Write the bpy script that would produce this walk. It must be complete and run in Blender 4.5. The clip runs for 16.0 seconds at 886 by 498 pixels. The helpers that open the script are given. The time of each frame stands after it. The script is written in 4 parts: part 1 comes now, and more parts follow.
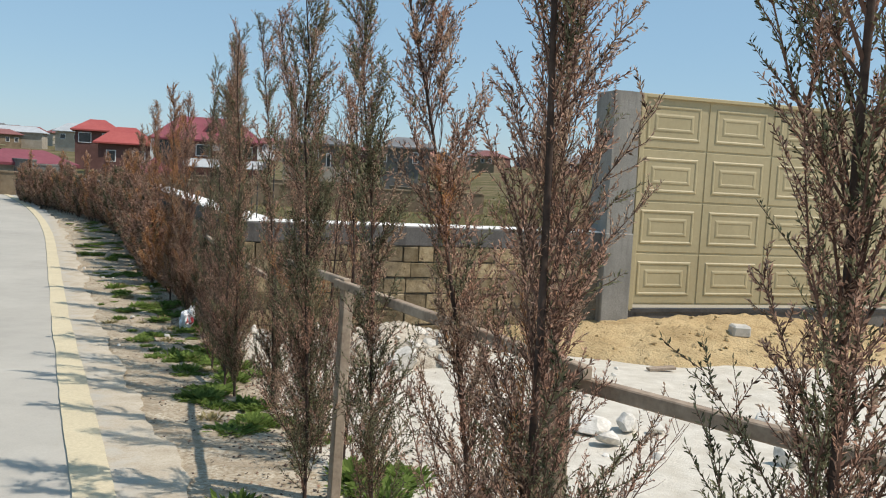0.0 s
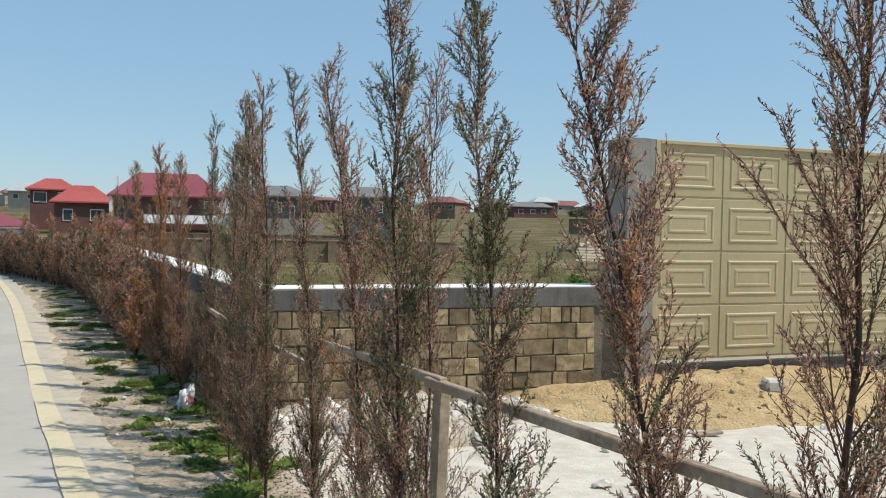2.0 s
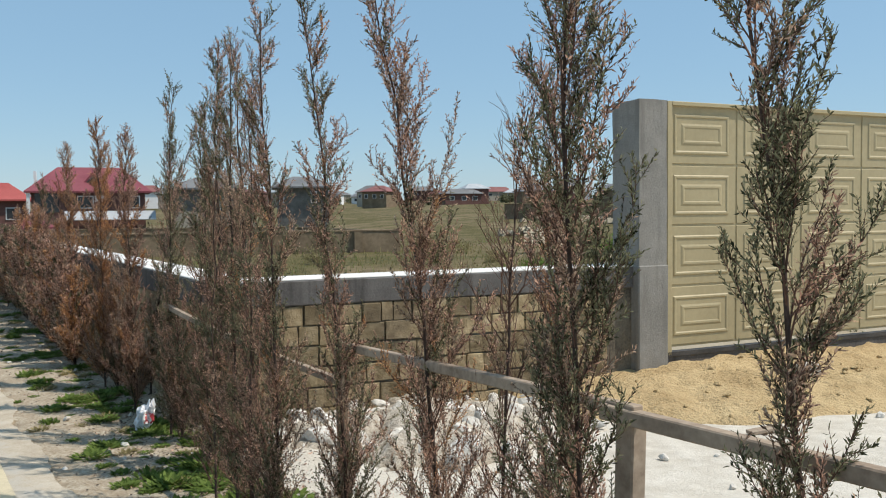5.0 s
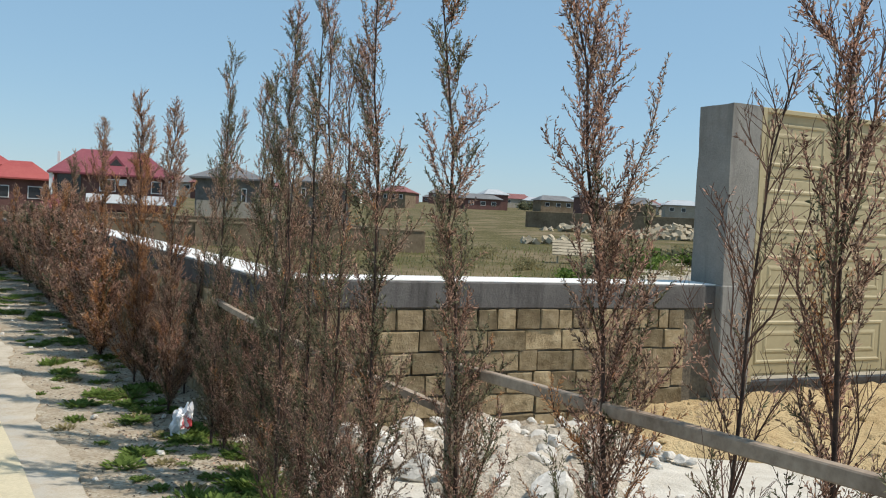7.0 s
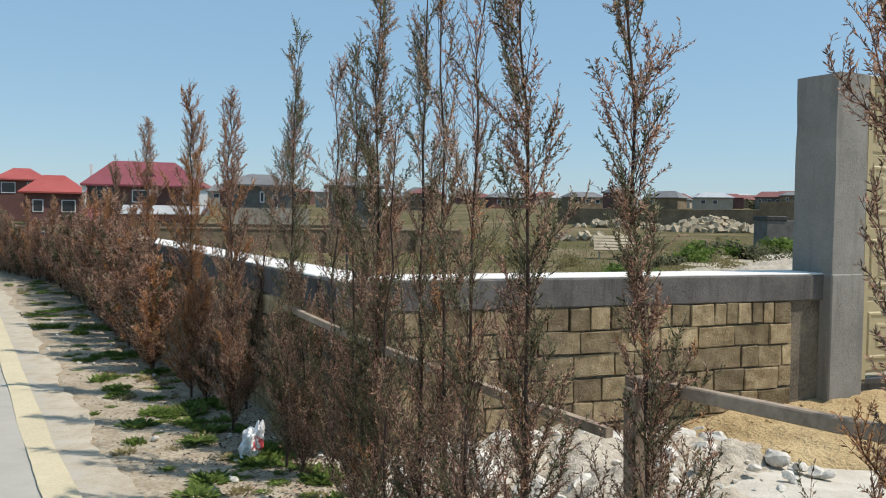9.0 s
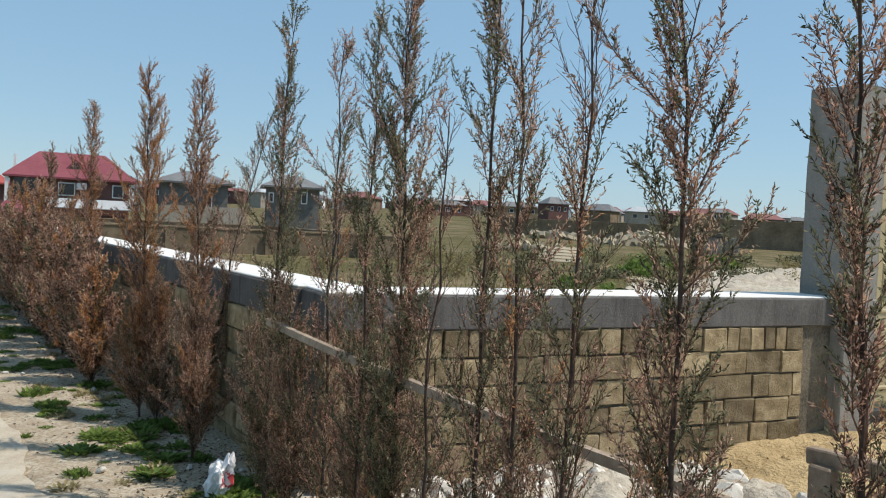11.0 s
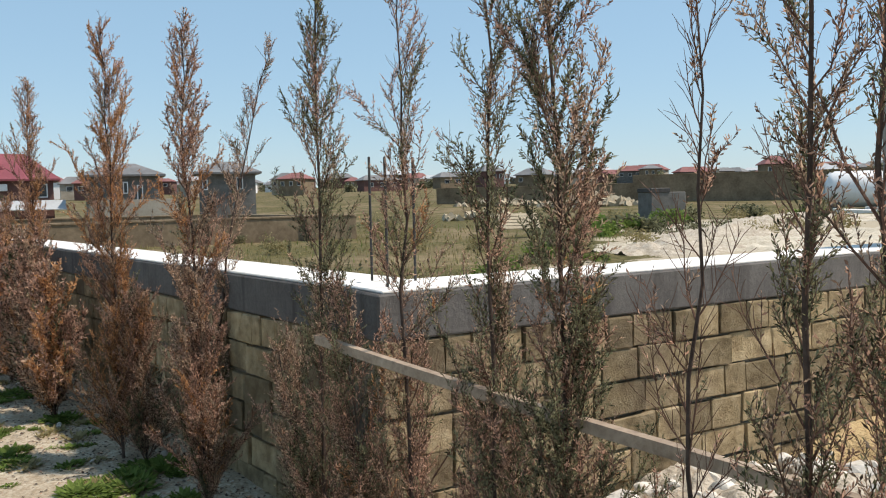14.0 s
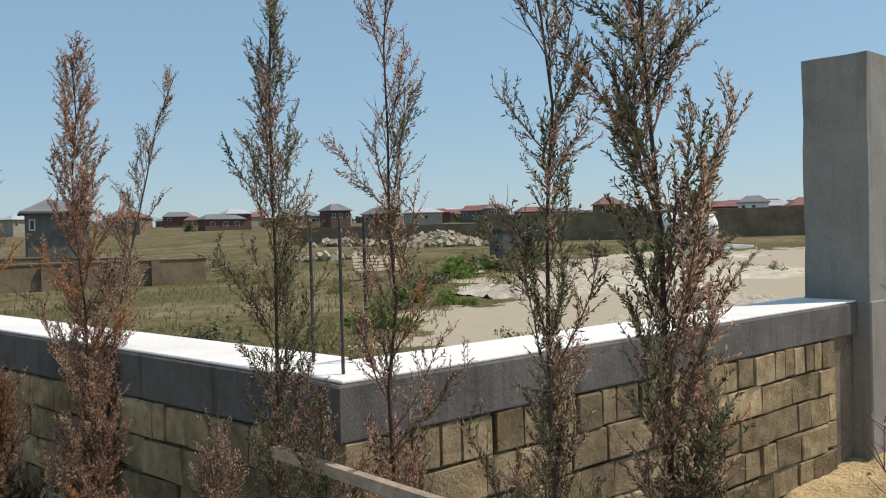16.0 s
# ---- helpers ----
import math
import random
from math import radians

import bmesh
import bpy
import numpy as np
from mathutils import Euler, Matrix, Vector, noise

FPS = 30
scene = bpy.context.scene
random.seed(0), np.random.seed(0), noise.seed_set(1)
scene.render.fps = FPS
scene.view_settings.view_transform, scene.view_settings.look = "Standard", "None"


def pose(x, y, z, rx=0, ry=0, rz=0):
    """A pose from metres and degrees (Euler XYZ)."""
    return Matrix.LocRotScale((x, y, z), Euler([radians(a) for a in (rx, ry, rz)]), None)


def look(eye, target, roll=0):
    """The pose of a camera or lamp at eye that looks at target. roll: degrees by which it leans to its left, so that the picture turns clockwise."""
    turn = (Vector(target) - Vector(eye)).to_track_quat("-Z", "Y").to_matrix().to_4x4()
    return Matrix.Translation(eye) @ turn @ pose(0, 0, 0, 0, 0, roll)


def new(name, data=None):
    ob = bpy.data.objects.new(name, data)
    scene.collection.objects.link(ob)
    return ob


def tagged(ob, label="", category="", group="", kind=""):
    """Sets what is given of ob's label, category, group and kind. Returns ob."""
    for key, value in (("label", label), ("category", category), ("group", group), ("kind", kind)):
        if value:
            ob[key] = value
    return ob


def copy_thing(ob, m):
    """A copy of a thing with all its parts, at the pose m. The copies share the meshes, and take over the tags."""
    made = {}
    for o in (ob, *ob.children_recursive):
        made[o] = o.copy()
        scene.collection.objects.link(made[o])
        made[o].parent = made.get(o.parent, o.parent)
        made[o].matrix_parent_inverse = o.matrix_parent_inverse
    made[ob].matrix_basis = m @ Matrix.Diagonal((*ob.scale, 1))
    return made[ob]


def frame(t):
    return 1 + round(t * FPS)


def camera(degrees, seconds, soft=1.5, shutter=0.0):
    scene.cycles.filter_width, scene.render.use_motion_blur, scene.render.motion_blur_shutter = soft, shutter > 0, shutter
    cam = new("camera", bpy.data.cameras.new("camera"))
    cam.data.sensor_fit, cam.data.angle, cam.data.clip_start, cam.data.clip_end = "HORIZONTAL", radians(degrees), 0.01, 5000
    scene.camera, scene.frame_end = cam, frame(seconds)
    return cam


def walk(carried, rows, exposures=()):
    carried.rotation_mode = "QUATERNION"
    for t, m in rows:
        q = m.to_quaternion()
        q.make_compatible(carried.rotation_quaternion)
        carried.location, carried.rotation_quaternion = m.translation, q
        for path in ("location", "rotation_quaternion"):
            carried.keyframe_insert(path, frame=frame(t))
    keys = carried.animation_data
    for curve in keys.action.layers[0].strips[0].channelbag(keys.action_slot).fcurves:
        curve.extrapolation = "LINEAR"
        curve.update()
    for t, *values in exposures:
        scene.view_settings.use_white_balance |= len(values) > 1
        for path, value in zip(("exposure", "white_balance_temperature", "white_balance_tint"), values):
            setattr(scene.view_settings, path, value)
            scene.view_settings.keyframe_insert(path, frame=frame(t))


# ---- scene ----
cam = camera(54.6, 16.0, soft=1.1)
PATH = [
    (0, (0.219, 0.081, 1.338), (0.083, 2.069, 1.167), 3.0),
    (0.5, (0.038, 0.152, 1.374), (-0.114, 2.141, 1.231), 3.6),
    (1, (-0.11, 0.384, 1.395), (-0.29, 2.374, 1.318), 1.3),
    (1.5, (-0.294, 0.557, 1.41), (-0.472, 2.548, 1.336), 1.1),
    (2, (-0.454, 0.704, 1.444), (-0.504, 2.703, 1.384), 1.1),
    (2.5, (-0.582, 0.977, 1.429), (-0.553, 2.976, 1.387), -1.2),
    (3, (-0.703, 1.248, 1.399), (-0.674, 3.247, 1.356), -1.2),
    (3.5, (-0.82, 1.431, 1.353), (-0.776, 3.43, 1.286), -1.6),
    (3.7, (-0.875, 1.498, 1.354), (-0.813, 3.495, 1.278), -1.8),
    (5.8, (-1.316, 2.45, 1.297), (-1.193, 4.444, 1.202), -0.2),
    (6, (-1.359, 2.552, 1.3), (-1.254, 4.547, 1.199), -0.4),
    (6.5, (-1.495, 2.725, 1.286), (-1.417, 4.721, 1.19), 1.0),
    (7, (-1.652, 2.868, 1.271), (-1.574, 4.865, 1.193), 2.8),
    (7.5, (-1.768, 3.034, 1.257), (-1.692, 5.033, 1.241), 3.3),
    (8, (-1.837, 3.289, 1.259), (-1.811, 5.289, 1.216), 1.1),
    (8.5, (-1.964, 3.46, 1.217), (-1.966, 5.459, 1.143), -0.0),
    (8.7, (-2.015, 3.516, 1.184), (-2.021, 5.514, 1.107), 0.4),
    (10.8, (-2.538, 4.311, 1.177), (-2.368, 6.303, 1.104), 3.5),
    (11, (-2.564, 4.41, 1.168), (-2.397, 6.402, 1.109), 2.9),
    (11.5, (-2.616, 4.652, 1.138), (-2.48, 6.645, 1.06), 0.1),
    (12, (-2.759, 4.874, 1.082), (-2.626, 6.864, 0.929), 0.2),
    (12.5, (-2.866, 5.102, 1.075), (-2.714, 7.086, 0.878), 1.2),
    (13, (-2.928, 5.375, 1.118), (-2.723, 7.354, 0.913), 2.3),
    (13.5, (-3.07, 5.578, 1.122), (-2.806, 7.552, 0.942), 3.5),
    (14, (-3.18, 5.762, 1.144), (-2.868, 7.734, 1.025), -1.3),
    (14.5, (-3.214, 6.005, 1.142), (-2.802, 7.96, 1.045), -1.2),
    (15, (-3.308, 6.226, 1.182), (-2.895, 8.18, 1.08), 1.0),
    (15.5, (-3.479, 6.383, 1.229), (-2.969, 8.316, 1.167), 0.4),
    (16, (-3.571, 6.56, 1.28), (-2.908, 8.446, 1.243), -1.4),
]
walk(cam, [(t, look(eye, target, roll)) for t, eye, target, roll in PATH],
     [(0, 0.0, 6600, 11), (2, 0.0, 6500, 10), (11.4, 0.0, 6500, 10), (12.2, 0.42, 6850, 13), (13.3, 0.36, 6850, 13), (14.2, 0.18, 6850, 13), (15.1, 0.14, 6800, 12), (16, -0.08, 6750, 12)])

# ---- world, sun and sky ----
SUN_TO = Vector((0.545, -0.085, 0.834)).normalized()
world = bpy.data.worlds.new("sky")
scene.world = world
world.use_nodes = True
wn = world.node_tree.nodes
sky = wn.new("ShaderNodeTexSky")
sky.sky_type, sky.sun_disc = "NISHITA", False
sky.sun_elevation = math.asin(SUN_TO.z)
sky.sun_rotation = math.atan2(SUN_TO.x, SUN_TO.y)
sky.air_density, sky.dust_density, sky.ozone_density = 1.0, 0.25, 1.6
haze = wn.new("ShaderNodeMix")
haze.data_type = "RGBA"
haze.inputs[0].default_value = 0.6
haze.inputs[7].default_value = (2.45, 4.35, 6.05, 1)
world.node_tree.links.new(sky.outputs[0], haze.inputs[6])
world.node_tree.links.new(haze.outputs[2], wn["Background"].inputs[0])
wn["Background"].inputs[1].default_value = 0.12
sun = new("sun", bpy.data.lights.new("sun", "SUN"))
sun.data.energy, sun.data.angle, sun.data.color = 4.5, radians(0.55), (1.0, 0.925, 0.83)
sun.matrix_world = look(SUN_TO * 50, (0, 0, 0))
scene.view_settings.exposure = 0.0


# ---- materials ----
class Mat:
    """A small builder for node materials."""

    def __init__(self, name, rough=0.9, metal=0.0, spec=0.3):
        self.m = bpy.data.materials.new(name)
        self.m.use_nodes = True
        self.t = self.m.node_tree
        self.b = self.t.nodes["Principled BSDF"]
        self.b.inputs["Roughness"].default_value = rough
        self.b.inputs["Metallic"].default_value = metal
        self.b.inputs["Specular IOR Level"].default_value = spec

    def node(self, kind, **values):
        n = self.t.nodes.new(kind)
        for k, v in values.items():
            setattr(n, k, v)
        return n

    def link(self, a, b):
        self.t.links.new(a, b)

    def place(self, local=False):
        return self.node("ShaderNodeTexCoord").outputs["Object"] if local else self.node("ShaderNodeNewGeometry").outputs["Position"]

    def noise(self, scale, detail=4.0, rough=0.6, local=False, at=None):
        n = self.node("ShaderNodeTexNoise")
        n.inputs["Scale"].default_value, n.inputs["Detail"].default_value, n.inputs["Roughness"].default_value = scale, detail, rough
        self.link(at or self.place(local), n.inputs["Vector"])
        return n.outputs["Fac"]

    def ramp(self, fac, stops):
        r = self.node("ShaderNodeValToRGB")
        while len(r.color_ramp.elements) < len(stops):
            r.color_ramp.elements.new(0.5)
        for e, (p, c) in zip(r.color_ramp.elements, stops):
            e.position = p
            e.color = (*c, 1) if not isinstance(c, (int, float)) else (c, c, c, 1)
        self.link(fac, r.inputs[0])
        return r.outputs[0]

    def mix(self, fac, a, b, how="MIX"):
        x = self.node("ShaderNodeMix", data_type="RGBA", blend_type=how)
        for s, v in ((x.inputs[0], fac), (x.inputs[6], a), (x.inputs[7], b)):
            if isinstance(v, (int, float)):
                s.default_value = v
            elif isinstance(v, tuple):
                s.default_value = (*v, 1)
            else:
                self.link(v, s)
        return x.outputs[2]

    def math(self, how, a, b=0.0):
        x = self.node("ShaderNodeMath", operation=how)
        for s, v in zip(x.inputs, (a, b)):
            if isinstance(v, (int, float)):
                s.default_value = v
            else:
                self.link(v, s)
        return x.outputs[0]

    def along(self, nx, ny, c):
        """nx * x + ny * y + c of the place."""
        d = self.node("ShaderNodeVectorMath", operation="DOT_PRODUCT")
        self.link(self.place(), d.inputs[0])
        d.inputs[1].default_value = (nx, ny, 0)
        return self.math("ADD", d.outputs["Value"], c)

    def colour(self, c):
        if isinstance(c, tuple):
            self.b.inputs["Base Color"].default_value = (*c, 1)
        else:
            self.link(c, self.b.inputs["Base Color"])
        return self

    def bump(self, fac, strength=0.3, distance=0.01):
        n = self.node("ShaderNodeBump")
        n.inputs["Strength"].default_value, n.inputs["Distance"].default_value = strength, distance
        self.link(fac, n.inputs["Height"])
        self.link(n.outputs[0], self.b.inputs["Normal"])
        return self


def mottled(name, a, b, big=1.5, small=30.0, rough=0.9, bump=0.3, distance=0.01, local=False, spec=0.3, random_amount=0.0, metal=0.0):
    """Two tones mixed by noise at two scales, with a fine relief."""
    m = Mat(name, rough, metal, spec)
    n1, n2 = m.noise(big, 5, local=local), m.noise(small, 4, local=local)
    f = m.math("ADD", m.math("MULTIPLY", n1, 0.6), m.math("MULTIPLY", n2, 0.4))
    c = m.ramp(f, ((0.36, a), (0.64, b)))
    if random_amount:
        r = m.node("ShaderNodeObjectInfo").outputs["Random"]
        k = m.math("ADD", m.math("MULTIPLY", r, random_amount), 1 - random_amount / 2)
        v = m.node("ShaderNodeHueSaturation")
        m.link(k, v.inputs["Value"])
        m.link(c, v.inputs["Color"])
        c = v.outputs[0]
    m.colour(c).bump(n2, bump, distance)
    return m.m


def leaf_mat(name, a, b):
    m = Mat(name, 0.85, 0, 0.15)
    r = m.node("ShaderNodeNewGeometry").outputs["Random Per Island"]
    n = m.noise(7.0, 2)
    f = m.math("ADD", m.math("MULTIPLY", r, 0.6), m.math("MULTIPLY", n, 0.4))
    m.colour(m.ramp(f, ((0.2, a), (0.75, b))))
    tr = m.node("ShaderNodeBsdfTranslucent")
    m.link(m.b.inputs["Base Color"].links[0].from_socket, tr.inputs["Color"])
    mx = m.node("ShaderNodeMixShader")
    mx.inputs[0].default_value = 0.48
    m.link(m.b.outputs[0], mx.inputs[1])
    m.link(tr.outputs[0], mx.inputs[2])
    m.link(mx.outputs[0], m.t.nodes["Material Output"].inputs["Surface"])
    return m.m


# lines of the plan: along the front wall, along the side wall and along the row of trees
D = Vector((0.93, 0.367, 0)).normalized()
N = Vector((D.y, -D.x, 0))
S = Vector((-0.468, 0.884, 0)).normalized()
SN = Vector((-S.y, S.x, 0))
CORNER = Vector((-2.83, 9.93, 0))
CAP_TOP, CAP_LOW = 0.69, 0.44
FLOOR = -0.66

MAT = {}
MAT["bark"] = mottled("bark", (0.035, 0.023, 0.018), (0.10, 0.07, 0.055), 6, 60, 0.95, 0.6, 0.004)
MAT["twig"] = mottled("twig", (0.065, 0.034, 0.024), (0.21, 0.12, 0.085), 6, 60, 0.95, 0.3, 0.002)
MAT["leaf_green"] = leaf_mat("leaf_green", (0.026, 0.031, 0.016), (0.30, 0.29, 0.17))
MAT["leaf_brown"] = leaf_mat("leaf_brown", (0.085, 0.048, 0.035), (0.72, 0.45, 0.325))
MAT["leaf_rust"] = leaf_mat("leaf_rust", (0.22, 0.095, 0.042), (0.74, 0.41, 0.20))
MAT["leaf_grey"] = leaf_mat("leaf_grey", (0.078, 0.050, 0.035), (0.69, 0.49, 0.345))
MAT["weed"] = leaf_mat("weed", (0.075, 0.12, 0.026), (0.22, 0.30, 0.078))
MAT["dry_weed"] = leaf_mat("dry_weed", (0.20, 0.17, 0.08), (0.36, 0.31, 0.16))


def block_mat():
    m = Mat("limestone_block", 0.95, 0, 0.2)
    n1, n2, n3 = m.noise(9, 5), m.noise(45, 5, 0.7), m.noise(1.3, 5, 0.65)
    base = m.ramp(n1, ((0.34, (0.30, 0.222, 0.125)), (0.52, (0.46, 0.352, 0.205)), (0.68, (0.59, 0.47, 0.295))))
    v = m.node("ShaderNodeHueSaturation")
    r = m.node("ShaderNodeObjectInfo").outputs["Random"]
    m.link(m.math("ADD", m.math("MULTIPLY", r, 0.55), 0.38), v.inputs["Value"])
    m.link(base, v.inputs["Color"])
    stained = m.mix(m.ramp(n3, ((0.46, 0.0), (0.68, 0.5))), v.outputs[0], (0.11, 0.085, 0.065))
    m.colour(m.mix(m.ramp(n2, ((0.55, 0.0), (0.75, 0.5))), stained, (0.12, 0.10, 0.07)))
    m.bump(m.math("ADD", n2, m.math("MULTIPLY", n1, 1.5)), 0.9, 0.014)
    return m.m


MAT["block"] = block_mat()
MAT["mortar"] = mottled("mortar", (0.07, 0.06, 0.048), (0.24, 0.205, 0.15), 3, 40, 0.95, 0.7, 0.012)
MAT["concrete"] = mottled("concrete", (0.10, 0.096, 0.089), (0.20, 0.192, 0.176), 1.6, 35, 0.9, 0.35, 0.006)


def beam_mat(name, low, high, stain):
    """Cast concrete with board marks, blotches and dark runs down its face."""
    m = Mat(name, 0.92, 0, 0.2)
    blot, grain = m.noise(2.2, 6, 0.65), m.noise(48, 5, 0.7)
    squash = m.node("ShaderNodeMapping")
    squash.inputs["Scale"].default_value = (9.0, 9.0, 0.9)
    m.link(m.place(), squash.inputs["Vector"])
    runs = m.noise(1.0, 4, 0.6, at=squash.outputs[0])
    base = m.ramp(m.math("ADD", m.math("MULTIPLY", blot, 0.6), m.math("MULTIPLY", grain, 0.4)), ((0.36, low), (0.64, high)))
    m.colour(m.mix(m.ramp(runs, ((0.5, 0.0), (0.72, 0.65))), base, stain))
    m.bump(m.math("ADD", grain, m.math("MULTIPLY", blot, 1.2)), 0.6, 0.01)
    return m.m


# Beam darker than the columns: shade on the cap faces is coloured in.
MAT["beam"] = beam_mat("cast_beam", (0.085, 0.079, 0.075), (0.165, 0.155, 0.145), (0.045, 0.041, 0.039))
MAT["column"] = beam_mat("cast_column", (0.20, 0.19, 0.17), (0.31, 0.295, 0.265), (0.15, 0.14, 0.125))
# Near-white top against the dark beam puts the cap's sunlight into colour.
MAT["cap_top"] = mottled("sunlit_top", (0.66, 0.64, 0.60), (0.82, 0.80, 0.76), 2, 40, 0.9, 0.2, 0.004)
MAT["gate"] = mottled("gate_paint", (0.35, 0.29, 0.165), (0.42, 0.35, 0.205), 1.2, 18, 0.55, 0.05, 0.002, spec=0.4)
MAT["gate_edge"] = mottled("gate_frame_paint", (0.37, 0.305, 0.175), (0.44, 0.365, 0.215), 2, 25, 0.6, 0.05, 0.002)
MAT["dark_metal"] = mottled("dark_metal", (0.03, 0.03, 0.03), (0.08, 0.075, 0.07), 3, 30, 0.6, 0.1, 0.002)
MAT["wood"] = mottled("weathered_wood", (0.19, 0.138, 0.098), (0.42, 0.335, 0.25), 3, 35, 0.85, 0.3, 0.003)
MAT["sand"] = mottled("yellow_sand", (0.39, 0.275, 0.135), (0.57, 0.43, 0.235), 1.8, 26, 0.95, 0.9, 0.05)
MAT["rock"] = mottled("white_limestone", (0.42, 0.385, 0.33), (0.76, 0.72, 0.65), 4, 30, 0.95, 0.6, 0.012)
MAT["debris"] = mottled("stone_debris", (0.30, 0.25, 0.185), (0.56, 0.50, 0.41), 4, 30, 0.95, 0.9, 0.03)
MAT["pale_block"] = mottled("pale_cut_stone", (0.40, 0.375, 0.33), (0.58, 0.55, 0.49), 4, 30, 0.95, 0.5, 0.01)


def road_mat():
    """Bleached concrete with sand drifted over its edge."""
    m = Mat("bleached_road", 0.95, 0, 0.2)
    big, mid, fine = m.noise(0.5, 5), m.noise(4.5, 6, 0.65), m.noise(70, 4)
    f = m.math("ADD", m.math("MULTIPLY", big, 0.5), m.math("ADD", m.math("MULTIPLY", mid, 0.25), m.math("MULTIPLY", fine, 0.25)))
    slab = m.ramp(f, ((0.36, (0.34, 0.32, 0.28)), (0.64, (0.455, 0.43, 0.375))))
    sand = m.ramp(m.math("ADD", m.math("MULTIPLY", mid, 0.6), m.math("MULTIPLY", fine, 0.4)), ((0.36, (0.36, 0.30, 0.22)), (0.62, (0.54, 0.48, 0.38))))
    edge = m.math("ADD", m.along(-0.872, -0.489, 0.518), m.math("MULTIPLY", m.math("SUBTRACT", mid, 0.5), 0.9))
    m.colour(m.mix(m.ramp(m.math("ADD", m.math("MULTIPLY", edge, 1.6), 0.5), ((0.12, 1.0), (0.62, 0.0))), slab, sand))
    m.bump(fine, 0.25, 0.004)
    return m.m


MAT["road"] = road_mat()


def line_mat():
    """Old yellow paint, worn through to the road in specks and patches."""
    m = Mat("yellow_line", 0.9, 0, 0.2)
    big, fine = m.noise(2.2, 6, 0.7), m.noise(45, 4, 0.7)
    f = m.math("ADD", m.math("MULTIPLY", big, 0.4), m.math("MULTIPLY", fine, 0.6))
    m.colour(m.ramp(f, ((0.32, (0.43, 0.39, 0.32)), (0.42, (0.51, 0.44, 0.30)), (0.64, (0.62, 0.54, 0.37)))))
    m.bump(fine, 0.2, 0.003)
    return m.m


MAT["line"] = line_mat()
MAT["plastic"] = mottled("bag_plastic", (0.62, 0.62, 0.64), (0.85, 0.85, 0.85), 6, 40, 0.35, 0.2, 0.004, spec=0.5)
MAT["bag_print"] = mottled("bag_print", (0.45, 0.05, 0.06), (0.6, 0.1, 0.1), 6, 40, 0.4, 0.1, 0.003)
MAT["red_roof"] = mottled("red_roof", (0.185, 0.045, 0.058), (0.255, 0.075, 0.088), 0.4, 4, 0.6, 0.1, 0.02)
MAT["orange_roof"] = mottled("orange_roof", (0.31, 0.062, 0.056), (0.40, 0.10, 0.085), 0.4, 4, 0.6, 0.1, 0.02)
MAT["grey_roof"] = mottled("grey_roof", (0.13, 0.13, 0.13), (0.21, 0.21, 0.21), 0.4, 4, 0.7, 0.1, 0.02)
MAT["sheet_metal"] = mottled("sheet_metal", (0.36, 0.38, 0.39), (0.47, 0.49, 0.50), 0.5, 5, 0.6, 0.1, 0.01)
MAT["brown_wall"] = mottled("brown_render", (0.11, 0.055, 0.048), (0.18, 0.095, 0.08), 0.5, 6, 0.9, 0.1, 0.01)
MAT["stone_wall"] = mottled("stone_render", (0.30, 0.265, 0.21), (0.44, 0.39, 0.32), 0.5, 6, 0.9, 0.1, 0.01)
MAT["white_paint"] = mottled("white_paint", (0.68, 0.68, 0.67), (0.80, 0.80, 0.79), 0.6, 8, 0.7, 0.05, 0.005)
MAT["window"] = mottled("dark_window_glass", (0.02, 0.025, 0.03), (0.05, 0.055, 0.06), 0.6, 5, 0.12, 0.0, 0.001, spec=0.5)
MAT["fence_block"] = mottled("far_fence_block", (0.13, 0.095, 0.06), (0.27, 0.205, 0.135), 0.6, 5, 0.95, 0.4, 0.03)

# ground: verge sand, white lot, pale clearing and rough grass, one sheet
g = Mat("ground", 0.97, 0, 0.1)
fine, mid, big, huge = g.noise(38, 5), g.noise(5, 5), g.noise(0.7, 5), g.noise(0.06, 4)
grass = g.ramp(mid, ((0.3, (0.045, 0.047, 0.017)), (0.5, (0.095, 0.085, 0.033)), (0.68, (0.18, 0.14, 0.07))))
earth = g.ramp(big, ((0.35, (0.13, 0.10, 0.055)), (0.65, (0.24, 0.185, 0.11))))
patch = g.noise(0.22, 6, 0.65)
field = g.mix(g.ramp(g.math("ADD", g.math("MULTIPLY", patch, 0.6), g.math("MULTIPLY", huge, 0.4)), ((0.47, 0.0), (0.58, 1.0))), grass, earth)
lot = g.mix(g.math("MULTIPLY", fine, 0.5), g.ramp(mid, ((0.3, (0.48, 0.435, 0.36)), (0.7, (0.68, 0.64, 0.56)))), (0.50, 0.45, 0.37))
verge = g.mix(g.ramp(fine, ((0.42, 0.0), (0.62, 1.0))), g.ramp(mid, ((0.3, (0.31, 0.25, 0.18)), (0.7, (0.55, 0.49, 0.385)))), (0.29, 0.23, 0.155))
ragged = g.math("MULTIPLY", g.math("SUBTRACT", mid, 0.5), 1.1)


def zone(*sides, wide=0.0):
    """1 inside all the half planes nx * x + ny * y + c > 0, with ragged edges."""
    out = None
    for nx, ny, c in sides:
        f = g.node("ShaderNodeMapRange", interpolation_type="SMOOTHSTEP")
        f.inputs["From Min"].default_value, f.inputs["From Max"].default_value = -0.12, 0.12
        edge = g.math("ADD", ragged, g.math("MULTIPLY", g.math("SUBTRACT", patch, 0.5), wide))
        g.link(g.math("ADD", g.along(nx, ny, c), edge), f.inputs["Value"])
        out = f.outputs[0] if out is None else g.math("MULTIPLY", out, f.outputs[0])
    return out


